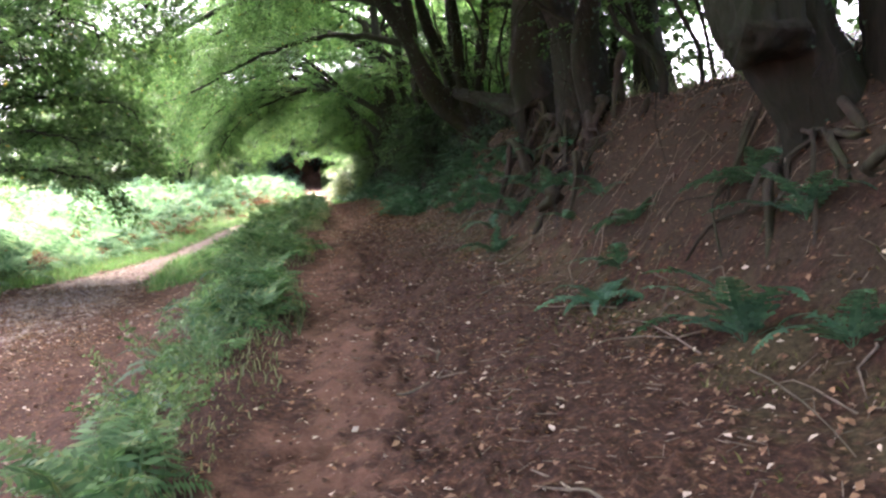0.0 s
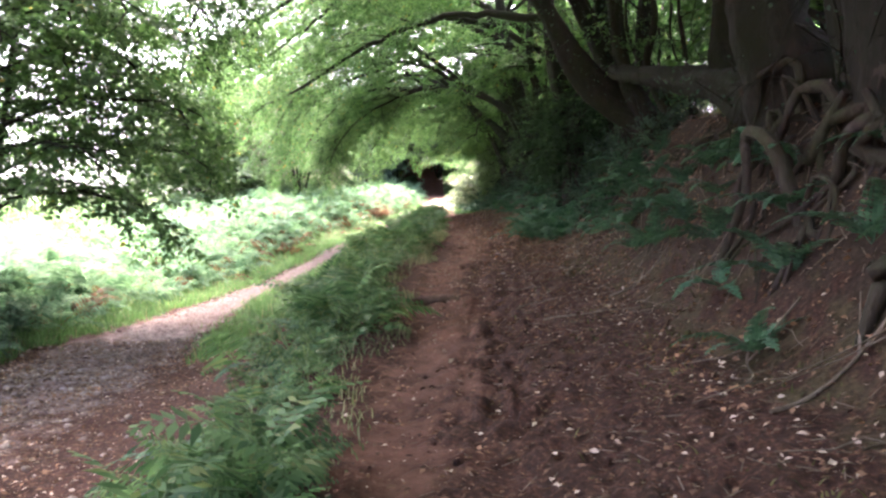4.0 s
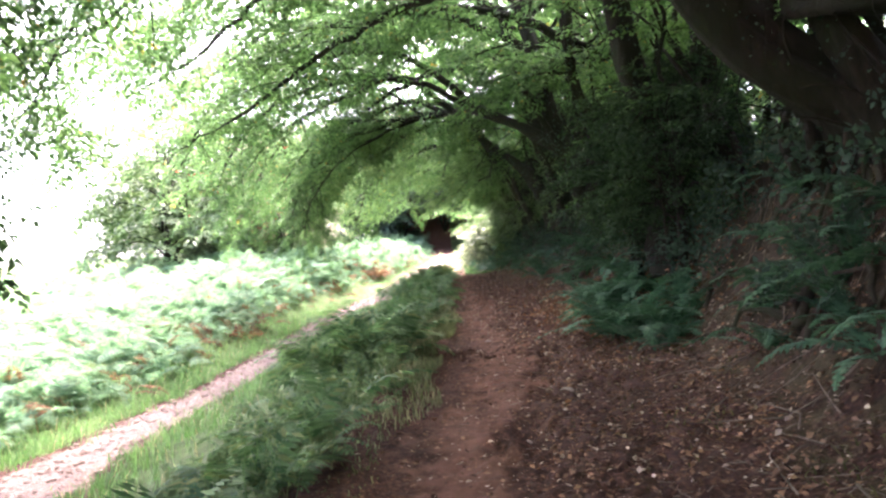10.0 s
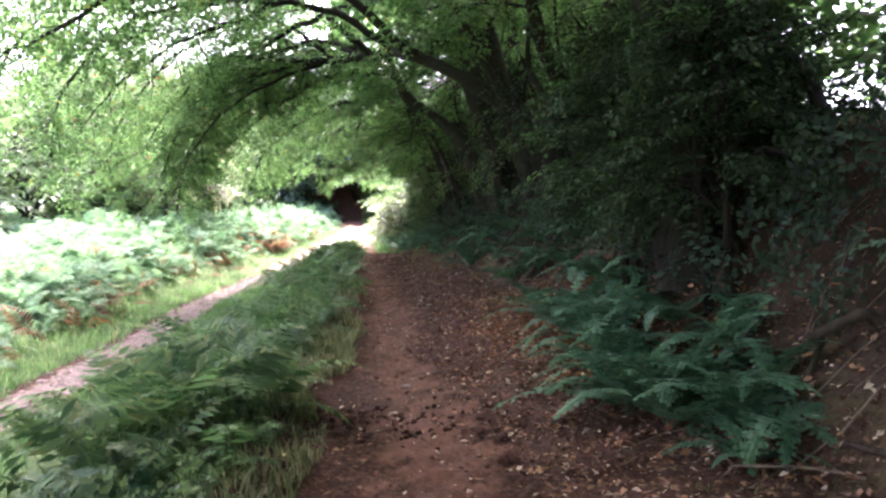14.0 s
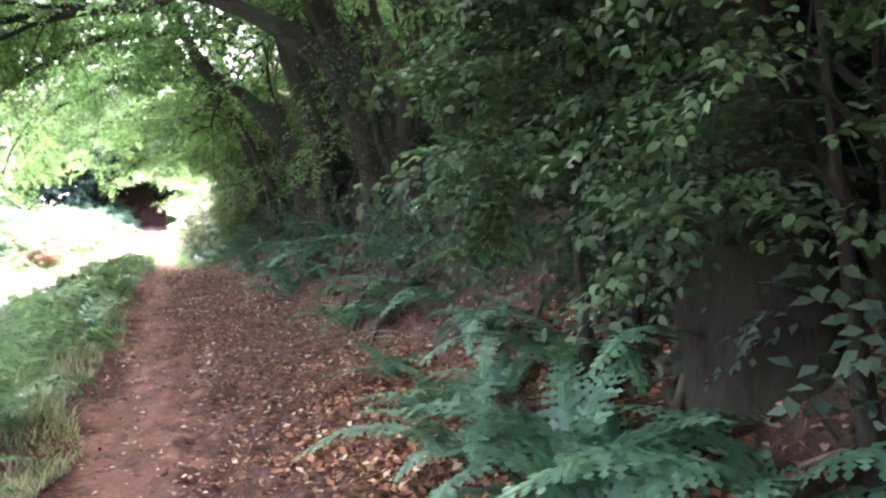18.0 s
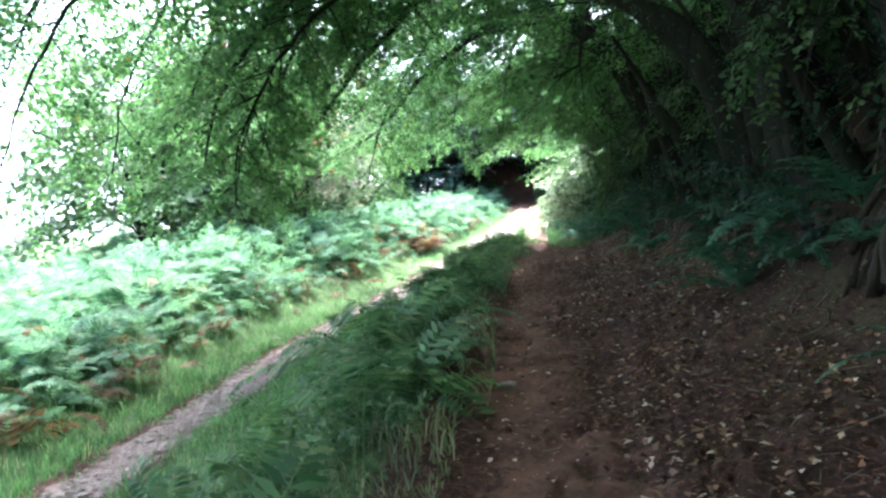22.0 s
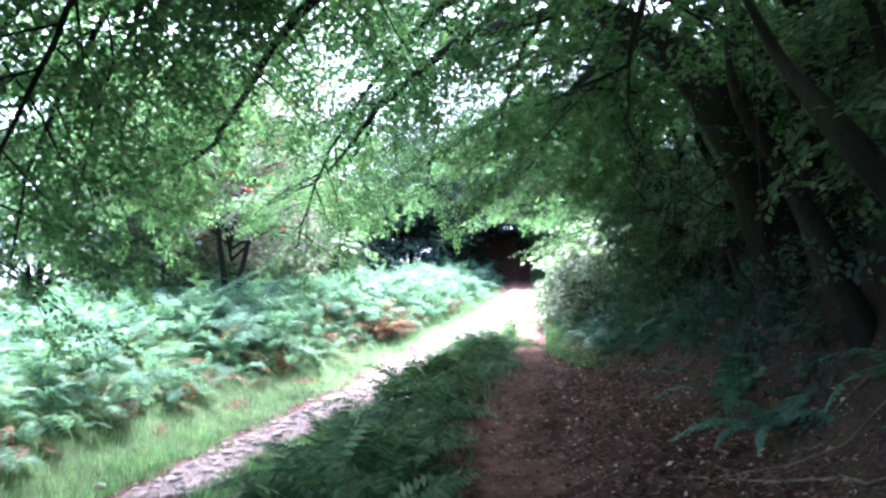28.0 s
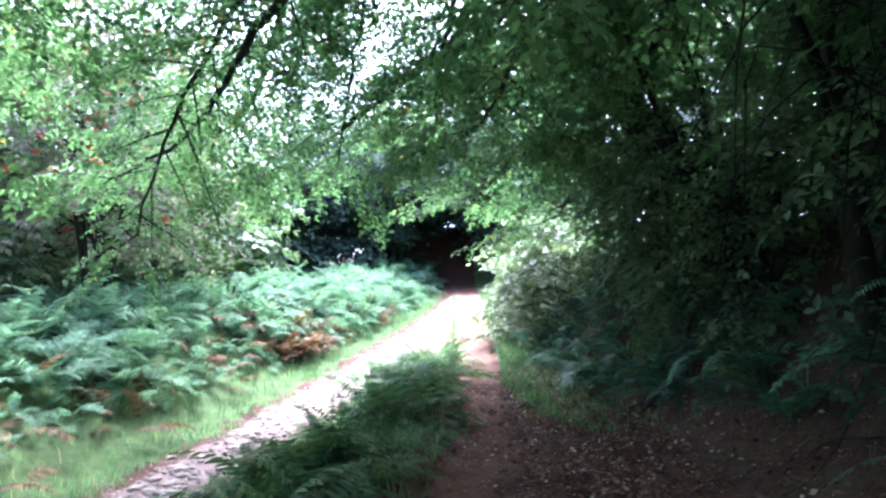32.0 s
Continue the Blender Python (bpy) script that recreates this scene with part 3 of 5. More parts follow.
        for k in range(spokes):
            a = k * 6.28 / spokes + RNG.uniform(0, 0.6)
            d = np.array([math.cos(a), math.sin(a), 0])
            L = RNG.uniform(3.6, 5.4)
            lp = curve_points([top, top + d * L * 0.5 + (0, 0, 1.5), top + d * L + (0, 0, 1.6), top + d * (L + 0.8) + (0, 0, 0.9)], 0.4)
            part("limb", tube(lp, 0.08, 0.02, 6, 0.08), bark, t, "", True)
            tb, p, f, u, s = foliage_on(lp, 0.15, 0.6, 2.2, 0.7, 0.1, 2.4)
            tubes += tb
            for x, y in zip((P, F, U, S), (p, f, u, s)):
                x.append(y)
    if tubes:
        part("twigwork", joined(tubes), bark, t, "thin leafy twigs")["kind"] = "stuff"
        P, F, U, S = (np.concatenate(a) for a in (P, F, U, S))
        ok = clear_of_walk(P)
        big = ok & (S > 1.25)
        small = ok & (scale < 0.74)
        ok = ok & ~big & ~small
        pieces = [sprays_mesh(P[k], F[k], U[k], S[k], tm) for k, tm in ((ok, SPRAYS), (big, COARSE), (small, FINE)) if k.any()]
        part("crown", joined(pieces), leaf or MAT_BEECH, t, "layered green leaves")
    return t

# ---- trees along the bank ----


def up_bank(u, y, sink=0.25):
    p = G(u, y)
    return np.array([p[0], p[1], p[2] - sink])


def arching(u0, y0, h0, u1, y1, h1, rise, tip, r0=0.11, first=0.3):
    """A limb that rises from the trunk and arches over the path, with a drooping tip."""
    a, b = W(u0, y0, h0), W(u1, y1, h1)
    m1, m2 = a * 0.68 + b * 0.32, a * 0.34 + b * 0.66
    lift = rise * (0.5 if y0 > 18 else 0.8)
    m1[2] += lift
    m2[2] += lift * 0.85
    return ([a, m1, m2, b, b + np.array([-tip, 0.25 * tip, -0.3 * tip])], r0, 0.018, first)


def root_fan(u, y, n, spread_y, down, r=0.05):
    """Bare roots that run from a trunk's foot down the bank."""
    out = []
    for k in range(n):
        yy = y + spread_y * RNG.uniform(-1, 1)
        dd = down * RNG.uniform(0.35, 1.0)
        a = RNG.uniform(0.0, 0.25)
        ctrl = [W(u - a, y + 0.3 * (yy - y), float(rel(u, y)) + RNG.uniform(0.0, 0.3))]
        sway = RNG.normal(0, 0.22)
        for q in (0.2, 0.4, 0.6, 0.8):
            sway += RNG.normal(0, 0.22)
            ctrl.append(G(u - a - dd * q, y + (0.3 + 0.7 * q) * (yy - y) + sway) + np.array([0, 0, RNG.uniform(-0.03, 0.1)]))
        ctrl.append(G(u - a - dd * 1.05, yy + sway + RNG.normal(0, 0.2)) - np.array([0, 0, 0.08]))
        rr = r * RNG.uniform(0.25, 0.85)
        out.append((ctrl, rr, rr * 0.35))
    return out


def gnarl(u, y, n, spread_y, r=0.055, high=0.3):
    """Knotted roots and old stubs that loop along the eroded crest."""
    out = []
    for k in range(n):
        yy = y + spread_y * (2 * (k + RNG.random()) / n - 1)
        u1 = u + RNG.uniform(-0.75, 0.25)
        a, L, up = RNG.uniform(-1, 1), RNG.uniform(0.5, 1.3), RNG.uniform(0.02, high)
        ctrl = [G(u1, yy) - np.array([0, 0, 0.1])]
        for q in (0.2, 0.4, 0.6, 0.8):
            p = G(u1 - 0.35 * q * L + RNG.normal(0, 0.07), yy + a * L * q + RNG.normal(0, 0.1))
            p[2] = max(p[2] + up * math.sin(math.pi * q) + RNG.normal(0, 0.06), p[2] - 0.02)
            ctrl.append(p)
        ctrl.append(G(u1 - 0.4 * L, yy + a * L) - np.array([0, 0, 0.1]))
        rr = r * RNG.uniform(0.2, 0.8)
        out.append((ctrl, rr, rr * 0.5))
    return out


# a massive overhanging bole near the start
bole = tree("beech_tree", "massive old beech with a burred overhanging bole", up_bank(2.95, 4.8), [
    ([up_bank(3.35, 5.0, 0.7), W(3.3, 4.95, 1.5), W(3.05, 4.9, 2.1), W(2.86, 4.8, 2.6), W(2.85, 4.8, 3.4), W(2.95, 5.0, 8.5)], 0.34, 0.52),
    ([up_bank(3.75, 4.7, 0.7), W(3.65, 4.6, 2.0), W(3.7, 4.5, 4.2), W(3.9, 4.5, 8.0)], 0.34, 0.28),
    ([up_bank(4.6, 5.2, 0.4), W(4.5, 5.2, 4.0), W(4.2, 5.0, 8.0)], 0.4, 0.3)],
    [arching(2.8, 5.0, 5.5, -3.5, 9.0, 6.2, 1.6, 1.2), arching(2.8, 5.0, 6.2, -2.6, 5.0, 7.0, 1.5, 1.0), arching(2.8, 5.0, 5.0, -0.5, 10.5, 6.4, 0.9, 0.8),
     arching(4.4, 5.2, 5.0, 7.5, 8.5, 7.0, 0.6, 0.5), arching(2.8, 5.0, 6.6, -6.8, 8.0, 7.4, 1.6, 1.0, 0.14), arching(2.8, 5.0, 7.2, -6.4, 3.2, 8.0, 1.4, 1.0, 0.14), arching(2.8, 5.0, 7.6, -5.4, 5.6, 8.6, 1.4, 1.0, 0.12)],
    root_fan(3.3, 5.0, 5, 0.8, 0.6, 0.05) + gnarl(3.35, 5.0, 6, 0.9), high=[(W(2.93, 5.0, 8.2), W(-3.0, 7.6, 9.0)), W(3.0, 5.2, 8.0), W(4.2, 5.0, 7.8), W(3.2, 5.0, 5.4)], ivy=350, shoots=[(4.2, 7.6, 4, 0.8, 1, 0.09)])
# the burr: a swollen lip on the path side of the bole
bm = bmesh.new()
bmesh.ops.create_icosphere(bm, subdivisions=4, radius=1.0)
for v in bm.verts:
    q = v.co.copy()
    v.co = Vector((q.x * 0.27, q.y * 0.34, q.z * (0.75 if q.z > 0 else 0.2))) * (1 + 0.42 * noise.noise(q * 1.5 + Vector((3, 0, 0))) + 0.2 * noise.noise(q * 3.3) + 0.07 * noise.noise(q * 9.0))
    v.co += Vector(W(2.68, 4.72, 2.18))
part("burr", (np.array([v.co[:] for v in bm.verts]), np.array([[v.index for v in f.verts] for f in bm.faces])), MAT_SHADED_BARK, bole, "swollen smooth grey burr", True)
bm.free()

# beeches behind the start, out of view, added to shade the lane
for y0 in (-1.5, -8.0):
    tree("beech_tree", "tall unseen beech behind the start, added to shade the lane", up_bank(4.0, y0), [([up_bank(4.0, y0, 0.4), W(3.9, y0, 4.0), W(3.7, y0, 8.5)], 0.4, 0.25)],
         [arching(3.7, y0, 6.0, -3.0, y0 + 1.5, 6.4, 1.6, 1.2), arching(3.7, y0, 6.6, -6.4, y0 + 2.5, 7.2, 1.6, 1.0)], (), group="beeches on the bank", high=[W(3.7, y0, 7.8)], scale=1.3)

# the root-bound beech
tree("beech_tree", "beech whose tangled roots grip the eroded bank", up_bank(3.5, 10.2), [
    ([up_bank(3.5, 10.2, 0.3), W(3.3, 10.2, 2.9), W(2.9, 10.5, 4.4), W(2.4, 11.0, 7.5)], 0.34, 0.22),
    ([up_bank(3.6, 11.0, 0.3), W(3.5, 11.0, 3.2), W(3.6, 11.5, 7.0)], 0.26, 0.18),
    ([up_bank(3.4, 9.4, 0.3), W(3.2, 9.3, 2.9), W(3.4, 9.0, 5.0), W(3.2, 8.8, 8.0)], 0.22, 0.15)],
    [arching(2.6, 10.8, 5.6, -4.6, 13.0, 5.6, 1.7, 1.6), ([W(-2.15, 12.25, 7.0), W(-3.8, 12.8, 6.0), W(-4.9, 13.2, 4.6), W(-5.3, 13.4, 3.4)], 0.05, 0.012, 0.2), arching(2.6, 10.8, 6.2, -4.2, 10.5, 6.6, 1.6, 1.3), arching(2.9, 10.5, 4.4, -1.0, 14.0, 5.9, 0.9, 0.9),
     arching(3.6, 11.3, 5.0, 6.5, 15.5, 5.8, 0.6, 0.6), arching(3.4, 9.0, 5.0, 5.2, 10.5, 5.6, 0.5, 0.6), arching(3.2, 8.8, 7.0, -3.6, 7.6, 7.6, 1.4, 1.0)],
    root_fan(3.2, 10.0, 11, 1.6, 0.9, 0.05) + gnarl(3.3, 10.0, 18, 2.0) + gnarl(3.35, 10.2, 16, 1.9, 0.12, 0.9), group="beeches on the bank", high=[W(2.5, 10.9, 7.2), W(3.2, 8.8, 7.8)], ivy=350, shoots=[(3.6, 9.2, 7, 1.6, 1, 0.09)])

# the beech with a level limb over the bank
tree("beech_tree", "beech with a thick level limb along the bank top", up_bank(3.6, 12.0), [
    ([up_bank(3.6, 12.0, 0.5), W(3.4, 12.0, 2.6), W(3.3, 12.1, 4.0), W(3.5, 12.3, 8.5)], 0.5, 0.38),
    ([W(3.45, 11.9, 1.9), W(3.5, 12.5, 2.2), W(3.55, 13.2, 2.3), W(3.5, 13.8, 2.4), W(3.3, 15.3, 2.7), W(3.0, 16.5, 2.98), W(2.7, 17.7, 3.25)], 0.44, 0.15),
    ([W(3.75, 14.3, 2.5), W(3.75, 14.5, 3.3), W(3.9, 14.7, 5.0), W(4.2, 15.0, 9.0)], 0.26, 0.18),
    ([up_bank(6.2, 14.2, 0.4), W(6.1, 14.2, 4.0), W(5.7, 14.4, 8.5)], 0.4, 0.3)],
    [arching(4.4, 15.1, 6.0, -5.0, 16.5, 5.6, 1.9, 1.8), ([W(-1.8, 16.0, 7.3), W(-3.6, 16.6, 6.2), W(-4.9, 17.0, 4.8), W(-5.4, 17.2, 3.5)], 0.05, 0.012, 0.2), arching(4.4, 15.2, 7.2, -3.5, 18.0, 7.2, 1.4, 1.2), arching(4.4, 15.2, 6.4, -4.6, 13.5, 6.2, 1.8, 1.5),
     arching(5.8, 14.4, 6.0, 8.0, 18.0, 5.5, 0.8, 0.6), arching(5.8, 14.4, 6.0, 6.4, 19.0, 5.2, 0.8, 0.6)],
    root_fan(3.9, 12.6, 4, 1.0, 0.9, 0.04) + gnarl(3.8, 13.0, 10, 1.6), group="beeches on the bank", high=[(W(4.2, 15.0, 8.6), W(0.2, 14.6, 8.8)), (W(4.2, 15.0, 7.6), W(1.2, 17.6, 8.2)), W(4.2, 15.0, 8.6), W(5.7, 14.4, 8.2)], ivy=350, shoots=[(4.6, 14.5, 6, 2.4, 1, 0.09)])

# the leaning many-stemmed beech
tree("beech_tree", "leaning many-stemmed beech with mossy trunks", up_bank(3.3, 17.70), [
    ([up_bank(3.5, 17.60, 0.3), W(3.2, 17.60, 2.2), W(2.3, 17.80, 3.1), W(1.5, 18.20, 4.7), W(0.5, 18.70, 6.6), W(-0.6, 19.30, 8.2)], 0.36, 0.16),
    ([up_bank(3.3, 18.20, 0.3), W(2.9, 18.40, 3.0), W(2.1, 19.10, 5.2), W(1.7, 19.70, 8.5)], 0.24, 0.15),
    ([up_bank(3.6, 17.30, 0.3), W(3.1, 17.30, 2.6), W(2.75, 17.40, 4.0), W(2.5, 17.70, 8.5)], 0.2, 0.13),
    ([up_bank(3.3, 18.50, 0.3), W(3.4, 18.60, 3.5), W(3.8, 19.10, 7.5)], 0.22, 0.14)],
    [arching(0.9, 18.50, 5.7, -5.6, 20.40, 5.0, 1.6, 2.0, 0.10), ([W(-3.4, 19.75, 6.6), W(-4.6, 19.50, 5.6), W(-5.6, 19.30, 4.3), W(-6.0, 19.20, 3.2)], 0.05, 0.012, 0.2), arching(0.2, 18.90, 6.9, -5.2, 17.90, 6.3, 1.4, 1.5), arching(1.5, 19.40, 6.5, -5.0, 23.40, 5.4, 1.4, 1.8),
     arching(2.6, 17.60, 6.0, -1.2, 20.90, 6.6, 0.8, 1.0), arching(3.6, 18.90, 5.6, 6.2, 22.40, 5.4, 0.6, 0.6)],
    root_fan(3.2, 17.7, 5, 1.1, 0.8, 0.04) + gnarl(3.0, 17.5, 18, 1.6), shoots=[(3.3, 17.7, 9, 1.5, 1, 0.09)], group="beeches on the bank", high=[W(1.5, 18.40, 7.6), (W(1.8, 19.5, 8.2), W(2.2, 20.6, 9.0)), (W(3.7, 19.0, 7.3), W(3.9, 20.0, 8.0))], ivy=500)

# twin boles behind leafy shoots
tree("beech_tree", "twin dark beech boles wrapped in leafy shoots", up_bank(2.5, 21.6), [
    ([up_bank(2.5, 21.6, 0.3), W(2.35, 21.6, 2.6), W(2.1, 21.9, 4.5), W(1.7, 22.2, 8.5)], 0.30, 0.2),
    ([up_bank(3.5, 22.2, 0.3), W(3.4, 22.3, 3.4), W(3.3, 22.6, 8.5)], 0.26, 0.18)],
    [arching(2.0, 22.0, 5.2, -4.8, 25.5, 4.6, 1.5, 2.0), arching(1.9, 22.1, 6.2, -5.4, 23.0, 6.0, 1.5, 1.6), arching(1.9, 22.1, 6.6, -6.0, 26.0, 5.4, 1.5, 1.6), arching(3.3, 22.5, 5.4, 4.4, 26.5, 4.8, 0.8, 0.6)],
    root_fan(2.5, 21.8, 3, 0.8, 0.6, 0.04) + gnarl(2.8, 21.9, 14, 1.4), shoots=[(2.8, 22, 10, 1.6, 1, 0.09)], group="beeches on the bank", ivy=500, high=[(W(1.75, 22.2, 8.3), W(-0.6, 24.2, 8.6)), W(5.0, 23.0, 7.4)])

# the great fanned limb and its row of old stems
tree("beech_tree", "row of old laid beech stems with arching limbs", up_bank(2.9, 27.6), [
    ([up_bank(3.0, 27.2, 0.3), W(2.6, 27.4, 2.6), W(1.6, 27.9, 3.7), W(0.6, 28.6, 4.4)], 0.25, 0.14),
    ([up_bank(2.9, 28.3, 0.3), W(2.5, 28.4, 3.0), W(2.0, 28.8, 5.0), W(1.6, 29.2, 8.5)], 0.30, 0.2),
    ([up_bank(3.3, 26.2, 0.3), W(2.8, 26.2, 3.0), W(2.2, 26.0, 4.6), W(2.3, 26.0, 8.0)], 0.18, 0.12),
    ([up_bank(3.2, 26.6, 0.3), W(2.7, 26.9, 2.6), W(2.0, 27.4, 3.4), W(1.2, 27.6, 5.2)], 0.15, 0.08)],
    [([W(0.6, 28.6, 4.4), W(0.3, 30.0, 4.8), W(-0.1, 32.0, 5.15), W(-1.2, 33.0, 5.3), W(-3.5, 33.2, 4.9), W(-5.0, 33.6, 3.9), W(-5.6, 33.8, 2.6)], 0.15, 0.02, 0.42),
     ([W(-0.1, 31.6, 5.1), W(-1.6, 31.2, 6.2), W(-4.0, 30.8, 6.2), W(-6.0, 30.6, 5.2), W(-7.0, 30.6, 4.0)], 0.09, 0.016, 0.2),
     ([W(-0.2, 32.2, 5.15), W(-1.4, 33.6, 6.0), W(-3.0, 35.2, 5.8), W(-4.6, 36.0, 4.6), W(-5.2, 36.3, 3.2)], 0.08, 0.016, 0.2),
     ([W(0.3, 29.8, 4.8), W(-1.2, 29.4, 5.6), W(-4.0, 28.6, 5.6), W(-5.8, 28.2, 4.4), W(-6.4, 28.1, 3.2)], 0.08, 0.016, 0.3),
     ([W(-1.2, 33.2, 5.6), W(-2.6, 33.8, 6.6), W(-4.6, 34.0, 6.2), W(-6.2, 34.2, 5.0), W(-7.0, 34.3, 3.4)], 0.06, 0.012, 0.15),
     ([W(-0.6, 32.6, 5.2), W(-2.2, 33.0, 5.0), W(-4.0, 33.8, 4.2), W(-5.0, 34.2, 3.0), W(-5.3, 34.4, 1.9)], 0.06, 0.012, 0.2),
     ([W(-0.8, 33.2, 5.4), W(-2.0, 35.6, 6.2), W(-3.8, 36.8, 5.6), W(-5.2, 37.2, 4.2), W(-5.8, 37.4, 2.8)], 0.06, 0.012, 0.2),
     ([W(-1.0, 33.0, 5.3), W(-2.6, 34.6, 5.6), W(-4.2, 34.8, 4.6), W(-5.2, 34.9, 3.2), W(-5.6, 35.0, 1.9)], 0.06, 0.012, 0.2),
     ([W(-0.8, 33.2, 5.4), W(-3.0, 34.6, 5.4), W(-4.6, 35.4, 4.2), W(-5.4, 35.8, 2.6)], 0.06, 0.012, 0.2),
     ([W(-1.2, 33.0, 5.3), W(-3.4, 36.0, 5.8), W(-5.6, 37.4, 5.0), W(-7.0, 38.0, 3.6)], 0.06, 0.012, 0.2),
     ([W(-0.6, 32.6, 5.2), W(-3.6, 32.4, 5.2), W(-5.2, 33.4, 4.4), W(-6.4, 34.4, 3.2)], 0.06, 0.012, 0.2),
     ([W(-2.5, 31.1, 6.2), W(-4.6, 32.2, 5.6), W(-6.2, 32.6, 4.2), W(-6.9, 32.8, 2.6)], 0.05, 0.012, 0.15),
     ([W(-2.0, 29.2, 5.7), W(-4.6, 30.0, 5.0), W(-6.2, 30.2, 3.8), W(-7.0, 30.3, 2.6)], 0.05, 0.012, 0.15),
     ([W(0.6, 28.6, 4.4), W(-1.5, 27.6, 5.9), W(-4.2, 27.0, 5.9), W(-6.0, 26.8, 4.9), W(-6.9, 26.8, 3.7)], 0.09, 0.016, 0.25),
     ([W(-1.5, 27.6, 5.9), W(-3.6, 28.4, 6.8), W(-6.0, 28.8, 6.4), W(-7.6, 29.0, 5.2)], 0.06, 0.012, 0.15),
     ([W(-1.6, 31.2, 6.2), W(-4.2, 31.6, 7.0), W(-6.6, 32.0, 6.4), W(-8.0, 32.2, 5.0)], 0.06, 0.012, 0.15),
     arching(1.8, 29.0, 6.0, -4.2, 27.0, 6.6, 1.4, 1.4), arching(2.8, 26.2, 5.0, -3.8, 25.5, 6.0, 1.6, 1.4), arching(1.8, 29.0, 5.0, 0.8, 33.0, 4.6, 0.6, 0.6, 0.06),
     arching(2.7, 26.3, 5.0, 5.2, 29.5, 4.6, 0.6, 0.6)],
    root_fan(2.8, 27.6, 12, 1.9, 0.55, 0.07) + gnarl(2.8, 27.6, 26, 2.0, 0.065), shoots=[(2.9, 27.6, 16, 1.9, 0, 0.2)], step=0.3, group="beeches on the bank", high=[(W(1.65, 29.2, 8.3), W(-1.4, 28.6, 8.6))], fill=[(2.2, 27.0, 5.2, 2.0, 7), (1.5, 27.4, 4.9, 1.5, 5), (2.6, 25.8, 5.4, 1.8, 6)], ivy=900)

tree("beech_tree", "dark beech stems with roots knotted over the bank", up_bank(2.7, 31.0), [
    ([up_bank(2.8, 30.6, 0.3), W(2.5, 30.7, 2.8), W(2.2, 31.2, 4.4), W(1.6, 31.8, 8.0)], 0.34, 0.2),
    ([up_bank(2.7, 31.8, 0.3), W(2.3, 31.9, 2.6), W(1.6, 32.5, 3.6), W(0.9, 33.4, 4.4), W(0.4, 34.5, 6.0)], 0.26, 0.13),
    ([up_bank(3.3, 32.6, 0.3), W(3.4, 32.7, 3.4), W(3.6, 33.2, 8.0)], 0.26, 0.17)],
    [arching(1.9, 31.6, 6.2, -5.2, 34.5, 4.6, 1.8, 2.2), arching(0.6, 34.0, 5.2, -4.6, 38.0, 3.8, 1.3, 1.8), arching(0.5, 34.3, 5.7, -4.8, 35.5, 5.4, 1.2, 1.6),
     arching(3.5, 33.0, 4.6, 5.0, 37.5, 4.2, 0.5, 0.5), arching(1.3, 32.9, 4.0, 1.2, 36.0, 3.6, 0.4, 0.5, 0.05, 0.2)],
    root_fan(2.7, 31.2, 7, 1.7, 0.35, 0.045) + gnarl(2.9, 31.6, 14, 2.0, 0.05), shoots=[(2.8, 31.6, 16, 2.2, 0, 0.2)], group="beeches on the bank", high=[(W(1.65, 31.8, 7.9), W(-1.2, 32.8, 8.8)), W(2.2, 31.8, 7.6)], fill=[(1.8, 32.5, 5.6, 2.2, 8), (1.2, 30.4, 6.0, 1.6, 6), (1.6, 35.0, 5.4, 2.2, 8), (2.8, 31.0, 4.6, 1.8, 6)], ivy=900)

